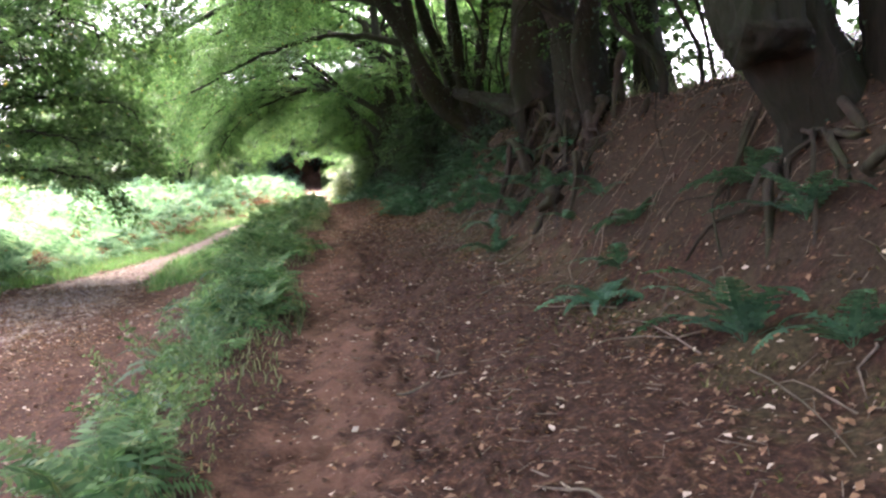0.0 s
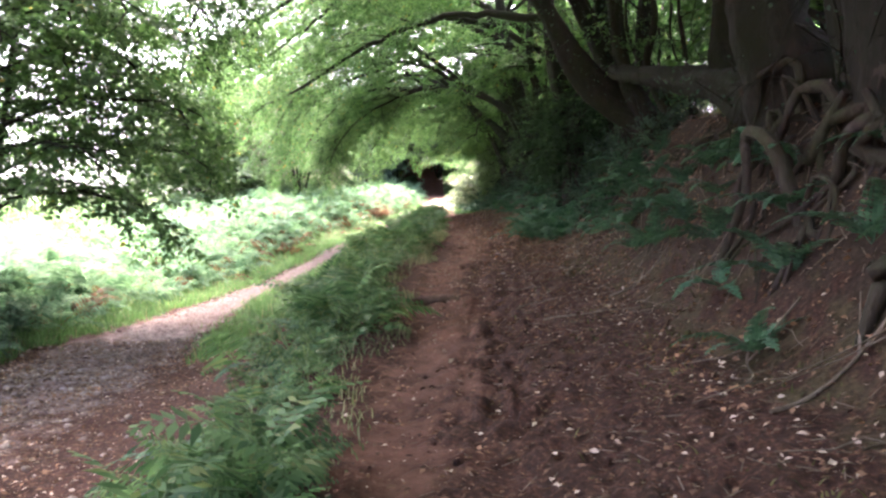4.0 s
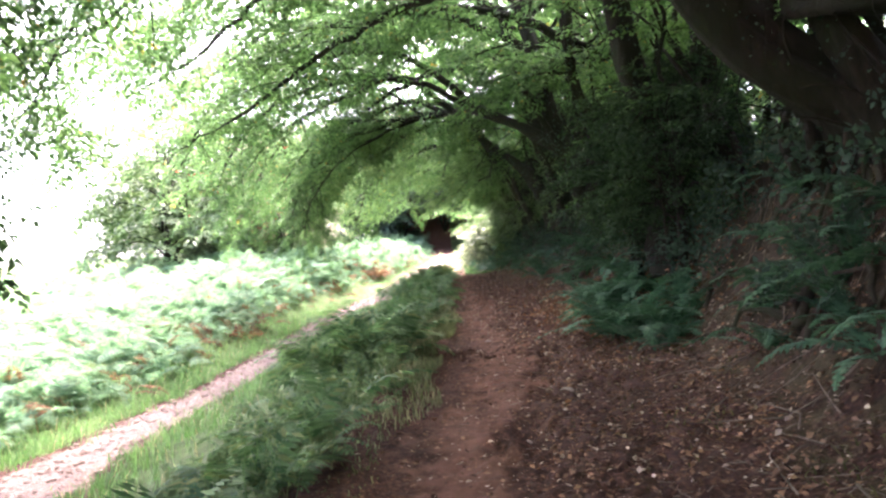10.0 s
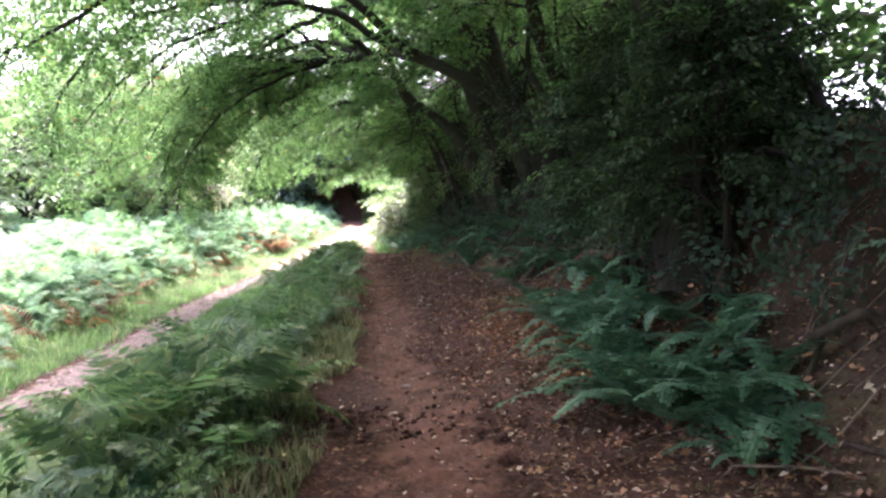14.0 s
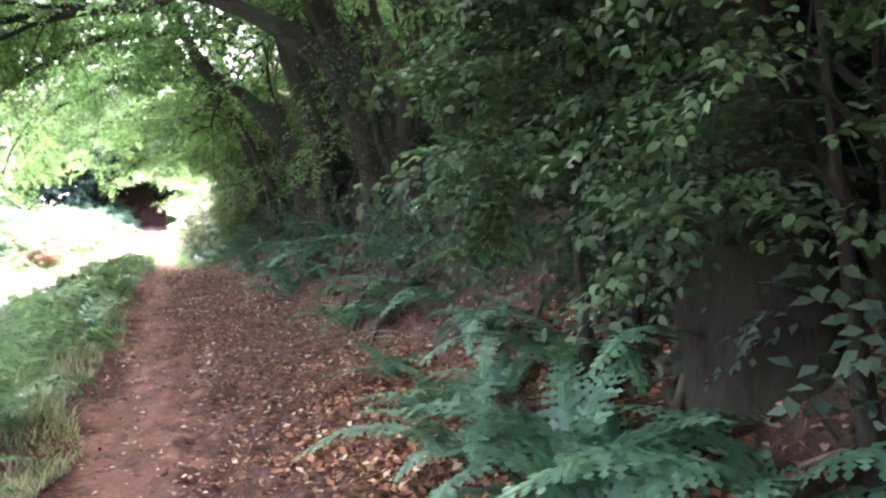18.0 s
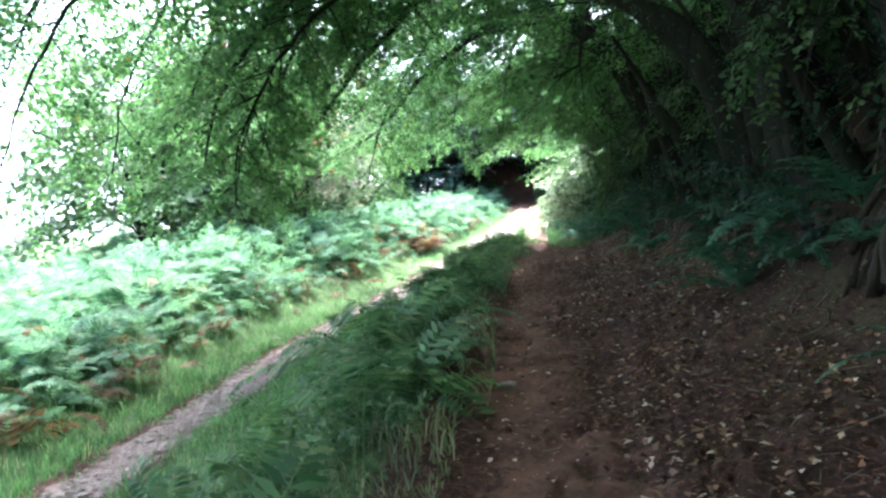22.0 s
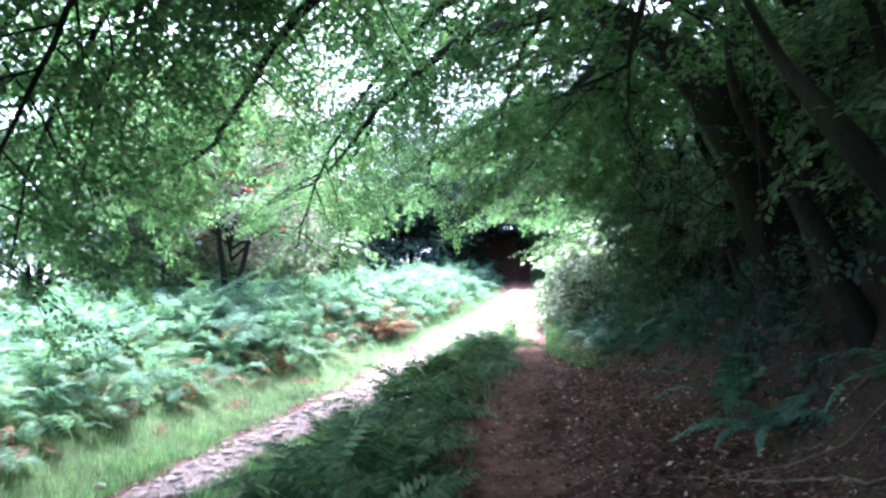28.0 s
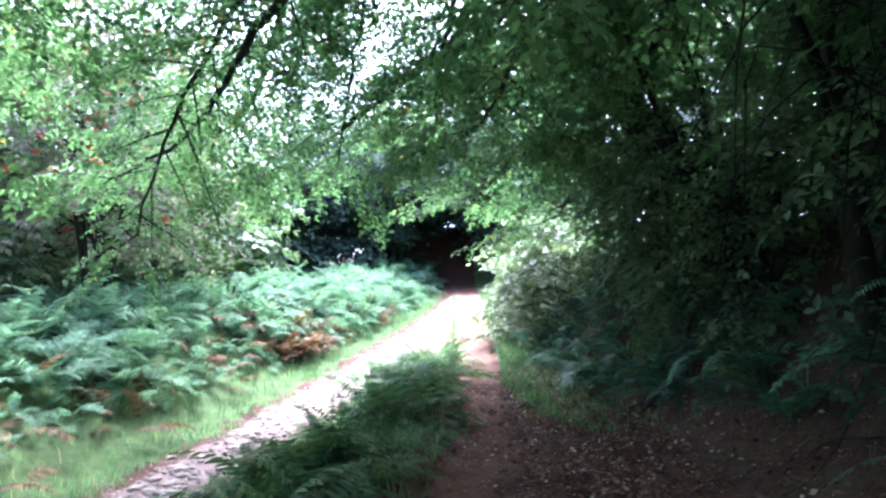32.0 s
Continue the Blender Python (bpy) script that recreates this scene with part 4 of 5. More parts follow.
tree("beech_tree", "dark beech with a low drooping limb over the path", up_bank(2.7, 36.6), [
    ([up_bank(2.7, 36.4, 0.3), W(2.3, 36.5, 2.8), W(1.6, 37.2, 4.2), W(0.6, 38.2, 5.6), W(-0.6, 39.6, 7.4)], 0.34, 0.16),
    ([up_bank(3.0, 37.6, 0.3), W(2.9, 37.8, 3.6), W(2.6, 38.4, 8.0)], 0.26, 0.18),
    ([up_bank(3.4, 35.6, 0.3), W(3.4, 35.6, 3.4), W(3.2, 35.4, 8.0)], 0.26, 0.18)],
    [arching(1.0, 37.8, 5.0, -4.2, 42.5, 4.0, 1.3, 1.8), arching(0.0, 39.0, 6.4, -5.2, 40.0, 5.2, 1.5, 2.0), arching(1.6, 37.2, 4.2, 0.2, 42.5, 3.7, 0.9, 0.9, 0.08),
     ([W(0.3, 38.6, 6.0), W(-1.4, 40.2, 6.2), W(-3.0, 41.0, 5.0), W(-4.0, 41.3, 3.6), W(-4.4, 41.4, 2.4)], 0.08, 0.012, 0.15),
     ([W(-0.3, 39.2, 6.8), W(-1.0, 41.6, 6.4), W(-1.8, 43.4, 5.0), W(-2.2, 44.2, 3.6)], 0.07, 0.012, 0.15),
     ([W(0.8, 38.0, 5.3), W(0.2, 40.8, 5.6), W(-0.4, 43.2, 4.6), W(-0.6, 44.6, 3.5)], 0.07, 0.012, 0.15),
     ([W(-0.5, 39.5, 7.2), W(-3.0, 38.6, 6.6), W(-5.0, 38.4, 5.0), W(-6.0, 38.4, 3.4)], 0.07, 0.012, 0.2),
     arching(2.7, 38.2, 5.0, 2.2, 43.0, 3.8, 0.9, 0.9), arching(-0.2, 39.2, 6.7, -4.0, 44.5, 4.8, 1.2, 1.8), arching(3.0, 36.5, 4.2, 4.4, 40.0, 4.2, 0.4, 0.5)],
    root_fan(2.5, 36.6, 6, 1.5, 0.6, 0.035) + gnarl(2.7, 36.6, 9, 2.2, 0.035), shoots=[(2.8, 36.8, 15, 2.6, 1, 0.16)], group="beeches on the bank", high=[W(2.6, 38.4, 7.8), W(3.2, 35.4, 7.8)], fill=[(1.8, 38.5, 5.0, 2.2, 8), (2.2, 40.5, 4.6, 2.0, 8), (0.8, 40.0, 6.5, 2.2, 6), (-1.5, 41.5, 6.4, 2.4, 6)], ivy=900)

tree("beech_tree", "dark spreading beech at the mouth of the shaded path", up_bank(2.9, 43.0), [
    ([up_bank(2.9, 42.6, 0.3), W(2.7, 42.7, 2.6), W(2.2, 43.3, 4.2), W(1.8, 44.0, 8.0)], 0.36, 0.2),
    ([up_bank(3.2, 44.2, 0.3), W(2.9, 44.6, 2.6), W(2.0, 45.6, 3.4), W(1.2, 46.4, 4.0)], 0.24, 0.1)],
    [arching(2.0, 43.6, 5.2, -2.6, 45.2, 4.3, 1.2, 1.6), arching(1.9, 43.8, 6.2, -3.4, 44.5, 6.0, 1.2, 1.6), arching(1.2, 46.2, 3.9, 0.3, 47.6, 3.4, 0.4, 0.5, 0.06),
     arching(2.2, 45.5, 3.3, 1.8, 47.4, 2.8, 0.4, 0.5, 0.06, 0.15), arching(2.9, 43.6, 3.6, 3.4, 47.5, 3.2, 0.4, 0.5, 0.06, 0.15), arching(1.8, 44.0, 7.0, -0.8, 46.5, 5.6, 1.0, 1.0)],
    root_fan(2.7, 43.0, 6, 1.2, 0.8, 0.05) + gnarl(2.7, 42.6, 14, 2.2, 0.06), shoots=[(2.7, 42.8, 12, 2.6, 1, 0.09)], group="beeches on the bank", high=[(W(1.8, 44.0, 7.8), W(-0.6, 43.2, 8.6))], fill=[(2.0, 43.5, 4.8, 2.0, 8), (1.2, 45.0, 5.2, 1.8, 8), (2.6, 46.4, 4.2, 1.7, 9), (1.7, 46.6, 5.6, 1.9, 9), (3.4, 46.8, 5.6, 2.0, 9)], ivy=900)

# ---- trees of the clearing and beyond ----


def bushy(name, label, u, y, height, width, leaf, n_limbs, scale, low=0.15, step=0.4, category="tree", group="", reach=None, spray_step=0.35):
    """A tree or shrub with stems that fan from its foot and leaves down to low (share of the height)."""
    b = up_bank(u, y, 0.15)
    stems, limbs = [], []
    for k in range(3):
        a = k * 2.1 + RNG.uniform(0, 1)
        top = b + np.array([math.cos(a) * width * 0.16, math.sin(a) * width * 0.16, height * RNG.uniform(0.75, 0.9)])
        midp = b * 0.5 + top * 0.5 + np.array([math.cos(a), math.sin(a), 0]) * width * 0.05
        stems.append(([b + np.array([math.cos(a), math.sin(a), 0]) * 0.12, midp, top], 0.016 * height, 0.006 * height))
    for k in range(n_limbs):
        a = k * 2.399 + RNG.uniform(-0.3, 0.3)
        hh = height * (low + (0.92 - low) * (k + 0.5) / n_limbs)
        w = width * 0.5 * math.sqrt(max(0.12, 1 - ((hh / height - 0.42) / 0.62) ** 2)) * RNG.uniform(0.75, 1.15)
        s = b + np.array([0, 0, hh * 0.86])
        e = b + np.array([math.cos(a) * w, math.sin(a) * w, hh + 0.05 * height])
        m = s * 0.5 + e * 0.5 + np.array([0, 0, 0.06 * height])
        limbs.append(([s, m, e, e + np.array([math.cos(a), math.sin(a), -1.0]) * 0.06 * width], 0.006 * height, 0.012, 0.3))
    return tree(name, label, b, stems, limbs, (), leaf, category, group, step * scale, reach or 0.28 * width, spray_step * scale, 0.15, scale, 0.1)


bushy("hazel_tree", "leafy green hazel beside the lower lane", -8.2, 14.4, 8.5, 7.4, MAT_BEECH, 58, 1.1, 0.2, 0.3, reach=1.7, spray_step=0.27)
rowan = bushy("rowan_tree", "rowan laden with red berries and grey-green leaves", -9.3, 48.6, 8.4, 5.8, MAT_ROWAN, 42, 1.3, 0.22)
P = np.array(rowan.matrix_basis.translation) + np.stack([RNG.normal(0, 1.8, 130), RNG.normal(-0.6, 1.6, 130), RNG.uniform(2.6, 7.6, 130)], -1)
ico = bmesh.new()
bmesh.ops.create_icosphere(ico, subdivisions=1, radius=0.03)
ICO = (np.array([v.co[:] for v in ico.verts]), np.array([[v.index for v in f.verts] for f in ico.faces]))
ico.free()
BERRIES = []
for k in range(4):
    bm = bmesh.new()
    bmesh.ops.create_icosphere(bm, subdivisions=3, radius=0.13)
    for v in bm.verts:
        q = v.co / 0.13
        v.co *= 0.8 + 0.28 * abs(math.sin(7 * q.x + k) * math.sin(7 * q.y + 2 * k) * math.cos(6 * q.z)) + 0.35 * noise.noise(q * 1.1 + Vector((k * 3.1, 0, 0)))
        v.co.z *= 0.6
    me = bpy.data.meshes.new("rowan_fruit")
    bm.to_mesh(me)
    bm.free()
    me.materials.append(MAT_BERRY)
    BERRIES.append(me)
for k, p in enumerate(P):
    o = new("rowan_fruit", BERRIES[k % 4])
    o.parent = rowan
    o.matrix_basis = Matrix.Translation(p - np.array(rowan.matrix_basis.translation)) @ pose(0, 0, 0, 0, 0, k * 47)
    o["label"] = "lumpy red fruit head"

for u, y, hh, w, lab in ((-15.5, 47, 8.5, 7, "pale grey-green thorn tree behind the bracken"), (-14, 53, 9.5, 7, "pale grey-green thorn tree behind the bracken"), (-12.0, 58, 6, 7, "pale green broadleaf tree behind the bracken"),
                         (-16, 63, 8, 9, "pale green broadleaf tree behind the bracken"), (-13, 71, 11, 10, "green tree at the clearing's edge"), (-24, 70, 7, 10, "distant pale green broadleaf tree")):
    bushy("broadleaf_tree", lab, u, y, hh, w, MAT_HEDGE, 30, 2.9, 0.03, 0.42, group="trees beyond the clearing", reach=2.4, spray_step=0.3)
# dark wood where the lane goes on
for u, y, hh, w, low in ((-7.2, 69.5, 6.5, 6, 0.2), (-3.9, 70.5, 8.5, 8.0, 0.4), (3.9, 71, 8.5, 8.0, 0.4), (5.4, 68.5, 6, 5.0, 0.15), (-4.6, 76, 8, 7, 0.03), (5.0, 76, 8, 7, 0.03), (0.2, 78, 7, 9, 0.03), (0.0, 74.5, 7, 8, 0.16), (-3.0, 84, 9, 9, 0.03), (4.0, 84, 9, 9, 0.03), (-8.5, 79, 9, 8, 0.03), (-11.5, 67, 7, 7, 0.05)):
    bushy("holly_tree", "dense dark evergreen tree over the far lane", u, y, hh, w, MAT_DARKLEAF, 26, 2.6, low, 0.4, group="dark wood over the lane", reach=2.2)
# shrubs of the right side, far end
for u, y, hh, w, lf, lab in ((1.9, 47.4, 1.7, 2.0, MAT_PALE, "pale green twiggy hedge shrub"), (1.55, 49.8, 1.7, 1.9, MAT_PALE, "pale green twiggy hedge shrub"), (1.75, 51.6, 1.6, 2.0, MAT_PALE, "sunlit pale green hedge shrub"), (2.5, 49.4, 2.1, 2.6, MAT_PALE, "sunlit pale green hedge shrub"), (2.6, 52.2, 1.8, 2.8, MAT_PALE, "sunlit pale green hedge shrub"), (3.0, 56.0, 2.0, 3.0, MAT_PALE, "sunlit pale green hedge shrub"),
                             (3.6, 61.0, 2.4, 3.4, MAT_HEDGE, "green hedge shrub beside the lane"), (4.2, 67.0, 3.0, 4.0, MAT_HEDGE, "green hedge shrub beside the lane")):
    bushy("hedge_shrub", lab, u, y, hh, w, lf, 18, 1.5, 0.05, 0.35, "shrub", "hedge shrubs")
# the growth behind the bank's top
for u, y, hh, w, lo in ((8.5, 2, 11, 8, 0.3), (9.5, 9, 12, 8, 0.34), (6.0, 16.5, 7, 2.6, 0.05), (9.8, 17.5, 12, 8, 0.4), (7.2, 21.5, 10, 5, 0.12), (12, 13, 6, 7, 0.05), (8, 25.5, 6.5, 5.5, 0.05), (6.6, 28, 6, 4, 0.03), (6.4, 31, 6, 4, 0.03), (6.2, 34, 6, 4, 0.03),
                        (6.0, 37, 6, 4, 0.03), (5.6, 40, 6, 4, 0.03), (5.4, 43, 6, 4, 0.03), (6.0, 45.5, 5, 3.6, 0.03), (8.5, 36, 8, 6, 0.03), (8.0, 42, 8, 6, 0.03), (7.6, 45.5, 7, 4, 0.03)):
    bushy("beech_sapling", "dense leafy beech thicket behind the bank top", u, y, hh, w, MAT_BEECH, 32 if y > 35 else 24, 1.22 if u < 7 and y > 24 else 2.0, lo, 0.36, "tree", "thicket behind the bank", reach=1.4, spray_step=0.46)
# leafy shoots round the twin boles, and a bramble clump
bushy("beech_shrub", "leafy beech shoots beside the dark boles", 3.0, 22.6, 2.6, 1.7, MAT_SHADED_BEECH, 18, 0.7, 0.4, 0.3, "shrub", "", 0.6, 0.2)
bushy("beech_shrub", "leafy beech shoots hanging before the dark boles", 2.3, 22.5, 3.2, 1.5, MAT_SHADED_BEECH, 22, 0.7, 0.25, 0.3, "shrub", "", 0.6, 0.2)
bushy("beech_shrub", "leafy beech shoots over the ferns", 2.55, 21.6, 2.6, 1.1, MAT_SHADED_BEECH, 20, 0.7, 0.1, 0.3, "shrub", "", 0.6, 0.22)
bushy("beech_shrub", "leafy beech shoots below the leaning tree", 2.35, 20.9, 2.7, 1.3, MAT_SHADED_BEECH, 16, 0.6, 0.3, 0.3, "shrub", "", 0.5, 0.28)
for u, y, hh, w in ((2.6, 40.4, 1.8, 1.8), (2.9, 42.0, 2.2, 2.0), (2.9, 44.0, 2.0, 2.0), (3.5, 45.4, 2.4, 2.0), (3.2, 38.8, 2.0, 2.0), (3.3, 34.4, 2.0, 1.8), (3.2, 29.8, 2.2, 1.8)):
    bushy("bramble_shrub", "dense dark green bramble shrub on the shaded bank", u, y, hh, w, MAT_HEDGE, 16, 1.04, 0.05, 0.3, "shrub", "brambles on the bank", 0.7, 0.26)

bushy("beech_shrub", "leafy beech shoots on the bare bank", 3.7, 25.0, 2.0, 2.0, MAT_SHADED_BEECH, 12, 1.0, 0.15, 0.25, "shrub", "", 0.6, 0.25)

# ---- ferns ----


def frond(length, width, pairs, lobes, stem, rise, fall, seed, slim=1.0):
    """A fern frond along x: an arching stalk with lobed pinnae on both sides."""
    r = np.random.default_rng(seed)
    k = np.linspace(0, 1, 24)
    ang = rise + (fall - rise) * k
    x = np.concatenate([[0], np.cumsum(np.cos(ang[:-1]))]) * length / 24
    z = np.concatenate([[0], np.cumsum(np.sin(ang[:-1]))]) * length / 24
    line = np.stack([x, np.zeros(24), z], -1)
    pieces = []
    st = line[::3]
    wd = np.linspace(0.006 * length + 0.002, 0.001, len(st))[:, None] * np.array([[0, 1.0, 0]])
    sv = np.concatenate([st - wd, st + wd])
    i = np.arange(len(st) - 1)
    q = len(st)
    pieces.append((sv, np.concatenate([np.stack([i, i + 1, i + q], -1), np.stack([i + 1, i + q + 1, i + q], -1)])))
    for i in range(pairs):
        a = stem + (1 - stem) * (i + 0.5) / pairs
        p = np.array([np.interp(a, k, line[:, c]) for c in range(3)])
        t = np.array([np.cos(np.interp(a, k, ang)), 0, np.sin(np.interp(a, k, ang))])
        b = (a - stem) / (1 - stem)
        L = width * 0.5 * (0.55 + 0.45 * min(1, b * 6)) * (1 - b) ** 0.75 + 0.01
        for sg in (-1, 1):
            d = np.array([0, sg, 0]) * 0.93 + t * 0.35 + np.array([0, 0, r.normal(-0.12, 0.1)])
            d /= np.linalg.norm(d)
            w = t * (1 - stem) * length / pairs * 0.78 * slim
            if lobes:
                vs, fs = [p], []
                for q in range(lobes):
                    s0, s1, s2 = q / lobes, (q + 0.6) / lobes, (q + 1.08) / lobes
                    ww = 1 - 0.75 * s0
                    e = np.array([0, 0, 0.003])
                    vs += [p + d * L * s0 + w * ww * 0.5, p + d * L * s1 + w * ww * r.uniform(0.85, 1.1) + e, p + d * L * s2, p + d * L * s1 - w * ww * r.uniform(0.85, 1.1) + e, p + d * L * s0 - w * ww * 0.5]
                    o = 1 + q * 5
                    fs += [[o, o + 1, o + 2], [o, o + 2, o + 4], [o + 4, o + 2, o + 3]]
                pieces.append((np.array(vs), np.array(fs)))
            else:
                mid = p + d * L * 0.4
                pieces.append((np.array([p, mid + w, p + d * L + np.array([0, 0, -0.08 * L]), mid - w]), np.array([[0, 1, 2], [0, 2, 3]])))
    return joined(pieces)


FROND_MESHES = [mesh_of("frond", *frond(1.05, 0.36, 20, 3, 0.12, radians(62), radians(-38), 1), MAT_FERN),
                mesh_of("frond", *frond(0.95, 0.34, 18, 3, 0.12, radians(48), radians(-30), 2), MAT_FERN),
                mesh_of("frond", *frond(0.8, 0.30, 17, 3, 0.1, radians(70), radians(-55), 3), MAT_FERN)]


def fern(n, seed):
    r = random.Random(seed)
    e = thing("fern", (0, 0, -50), "green fern with arching feathery fronds on the bank", "fern", "ferns by the path")
    for k in range(n):
        o = new("frond", FROND_MESHES[r.randrange(3)])
        o.parent = e
        s = r.uniform(0.75, 1.15)
        o.matrix_basis = pose(0, 0, 0, r.uniform(-12, 12), r.uniform(-18, 14), k * 360 / n + r.uniform(-20, 20)) @ Matrix.Scale(s, 4)
    return e


FERNS = [fern(8, 1), fern(7, 2), fern(9, 3), fern(6, 4)]
FERN_AT = [(1.7, 19.3, 0.8), (2.0, 19.6, 0.8), (1.9, 20.1, 0.8), (1.5, 20.0, 0.75), (2.15, 20.4, 0.85), (1.45, 19.7, 0.6), (2.9, 10.9, 1.0), (2.9, 11.9, 0.9), (2.8, 13.5, 1.0), (2.35, 14.3, 1.1), (2.8, 14.9, 1.1), (2.4, 15.3, 1.1), (2.8, 16.3, 1.1), (2.35, 16.5, 1.1), (2.1, 17.2, 1.0), (2.5, 17.8, 1.0), (1.2, 19.9, 0.9), (1.5, 20.6, 0.9), (1.55, 18.8, 0.7), (1.5, 21.1, 1.0), (1.85, 21.8, 1.1), (2.0, 23.2, 1.0), (2.3, 23.9, 0.9), (2.2, 26.1, 1.1), (1.8, 29.8, 0.8), (2.5, 29.0, 1.0), (2.6, 24.3, 0.9), (2.9, 25.2, 1.0), (3.1, 26.0, 0.9), (2.7, 23.4, 0.9), (3.0, 24.2, 0.9), (2.6, 6.6, 0.9), (2.3, 12.9, 0.9), (2.6, 13.3, 1.0), (2.7, 14.5, 1.0), (2.25, 15.7, 1.0), (2.7, 16.9, 1.0), (2.3, 17.6, 0.9), (2.45, 18.3, 0.9), (2.7, 12.0, 0.9), (2.4, 9.9, 0.9), (2.75, 8.6, 0.9), (2.45, 11.4, 1.0), (2.2, 10.6, 0.8), (2.5, 12.4, 1.0), (2.2, 13.4, 0.9), (3.0, 9.6, 0.8), (2.7, 7.6, 0.8), (2.2, 4.1, 1.15), (2.4, 3.5, 1.05), (2.0, 5.8, 0.8), (2.3, 6.2, 0.85), (2.75, 4.4, 0.8), (3.4, 5.2, 0.7), (2.9, 5.2, 0.7), (2.5, 8.0, 0.7), (2.0, 9.4, 0.7), (2.6, 9.2, 1.0), (2.7, 10.4, 1.0), (2.9, 11.4, 1.0),
           (2.9, 12.8, 1.0), (2.5, 14.2, 1.1), (2.6, 15.6, 1.2), (2.35, 16.2, 1.0), (2.5, 16.8, 1.1), (3.0, 15.2, 1.0), (3.1, 12.4, 1.0), (2.9, 17.4, 1.0), (2.95, 18.6, 0.9), (3.1, 19.3, 0.8), (2.7, 18.9, 0.9),
           (1.35, 19.5, 1.15), (1.6, 19.9, 1.0), (1.25, 20.3, 0.8), (1.75, 19.1, 0.9),
           (1.8, 20.9, 1.1), (1.6, 21.6, 1.1), (1.9, 22.2, 1.2), (1.55, 22.6, 0.9), (2.2, 22.8, 1.1), (1.7, 23.4, 0.8), (2.4, 21.9, 1.0), (2.1, 21.2, 1.1),
           (2.1, 25.8, 1.15), (2.4, 26.4, 1.1), (1.9, 26.6, 0.9), (2.3, 25.0, 0.8), (2.5, 27.2, 0.9), (1.7, 24.6, 0.6),
           (2.1, 29.4, 1.0), (2.4, 30.2, 1.1), (2.0, 31.0, 1.0), (2.2, 32.2, 0.9), (2.4, 33.4, 1.0), (1.9, 34.6, 0.9), (2.3, 28.4, 0.8),
           (1.9, 35.8, 1.0), (2.2, 36.6, 1.0), (2.4, 37.6, 1.0), (2.1, 38.4, 1.1), (2.2, 39.2, 1.0), (2.3, 40.0, 1.1), (1.9, 40.8, 1.0), (1.9, 41.6, 1.1), (1.5, 42.6, 1.0), (1.9, 43.6, 1.0), (1.4, 44.8, 1.0), (1.8, 45.8, 1.0)]
VERGE_AT = [(-1.25, 3.6, 0.5), (-1.3, 4.5, 0.55), (-1.3, 5.4, 0.6), (-1.5, 6.1, 0.7), (-1.4, 6.9, 0.75), (-1.55, 7.8, 0.8), (-1.75, 8.8, 0.8), (-1.4, 9.6, 0.75), (-1.6, 10.6, 0.8), (-1.45, 11.7, 0.8), (-1.8, 12.6, 0.8),
            (-1.5, 13.8, 0.75), (-1.7, 15.2, 0.7), (-1.9, 17.0, 0.75), (-1.75, 18.8, 0.75), (-2.0, 19.6, 0.8), (-1.7, 20.6, 0.75), (-1.9, 24.6, 0.7), (-1.5, 27.6, 0.6), (-1.4, 30.0, 0.7), (-1.6, 33.2, 0.7), (-1.2, 36.0, 0.7), (-1.1, 38.2, 0.8), (-1.0, 40.6, 0.8), (-1.1, 42.4, 0.8)]
for k, (u, y, s) in enumerate(FERN_AT + VERGE_AT):
    p = G(u, y)
    m = Matrix.Translation(p - np.array([0, 0, 0.02])) @ pose(0, 0, 0, random.uniform(-8, 8), random.uniform(-14, 4) if u > 0 else random.uniform(-4, 8), random.uniform(0, 360)) @ Matrix.Scale(s * random.uniform(0.9, 1.1) * (1.2 if u > 0 and 19 < y < 32 else 0.84 if 12 < y < 19 and u > 0 else 1.02 if y > 12 else 0.88), 4)
    if k < 4:
        FERNS[k].matrix_basis = m
    else:
        c = copy_thing(FERNS[k % 4], m)
        if u < 0:
            c["label"] = "green fern among the grass of the verge"

# bracken of the clearing


BR_LOW = [frond(1.0, 0.56, 13, 0, 0.3, radians(74), radians(-34), 17, 0.6), frond(0.9, 0.5, 12, 0, 0.35, radians(84), radians(-30), 18, 0.6), frond(1.1, 0.6, 13, 0, 0.35, radians(66), radians(-38), 19, 0.6)]
BR_NEAR = [frond(1.0, 0.56, 17, 2, 0.3, radians(74), radians(-34), 14, 0.75), frond(0.9, 0.5, 16, 2, 0.35, radians(84), radians(-30), 15, 0.75), frond(1.1, 0.6, 18, 2, 0.35, radians(66), radians(-38), 16, 0.75)]


def bracken(u, y, s, templates=None):
    p = G(u, y)
    a = RNG.uniform(0, 2 * math.pi, len(u))
    f = np.stack([np.cos(a), np.sin(a), RNG.normal(0.1, 0.42, len(u))], -1)
    up = np.stack([RNG.normal(0, 0.4, len(u)), RNG.normal(0, 0.4, len(u)), np.ones(len(u))], -1)
    return sprays_mesh(p, f, up, s, templates or BR_LOW)


n = 8500
yy = RNG.uniform(6, 74, n)
edge = np.interp(yy, LANE_Y, LANE_U) - np.interp(yy, LANE_Y, LANE_W) - np.interp(yy, [0, 14, 20, 30, 40, 50, 60], [0.3, 0.4, 0.7, 1.1, 1.2, 0.9, 0.6])
uu = edge - RNG.exponential(4.0, n)
ok = uu > -30
tall = RNG.uniform(0.6, 1.35, n) * (1.05 + 0.5 * lumps(uu * 0.6, yy * 0.6)) * np.interp(edge - uu, [0, 1.2], [0.7, 1.12])
near = ok & (edge - uu < 2.0) & (yy > 20) & (yy < 49)
tall = np.where(near, 0.8 * tall, tall)
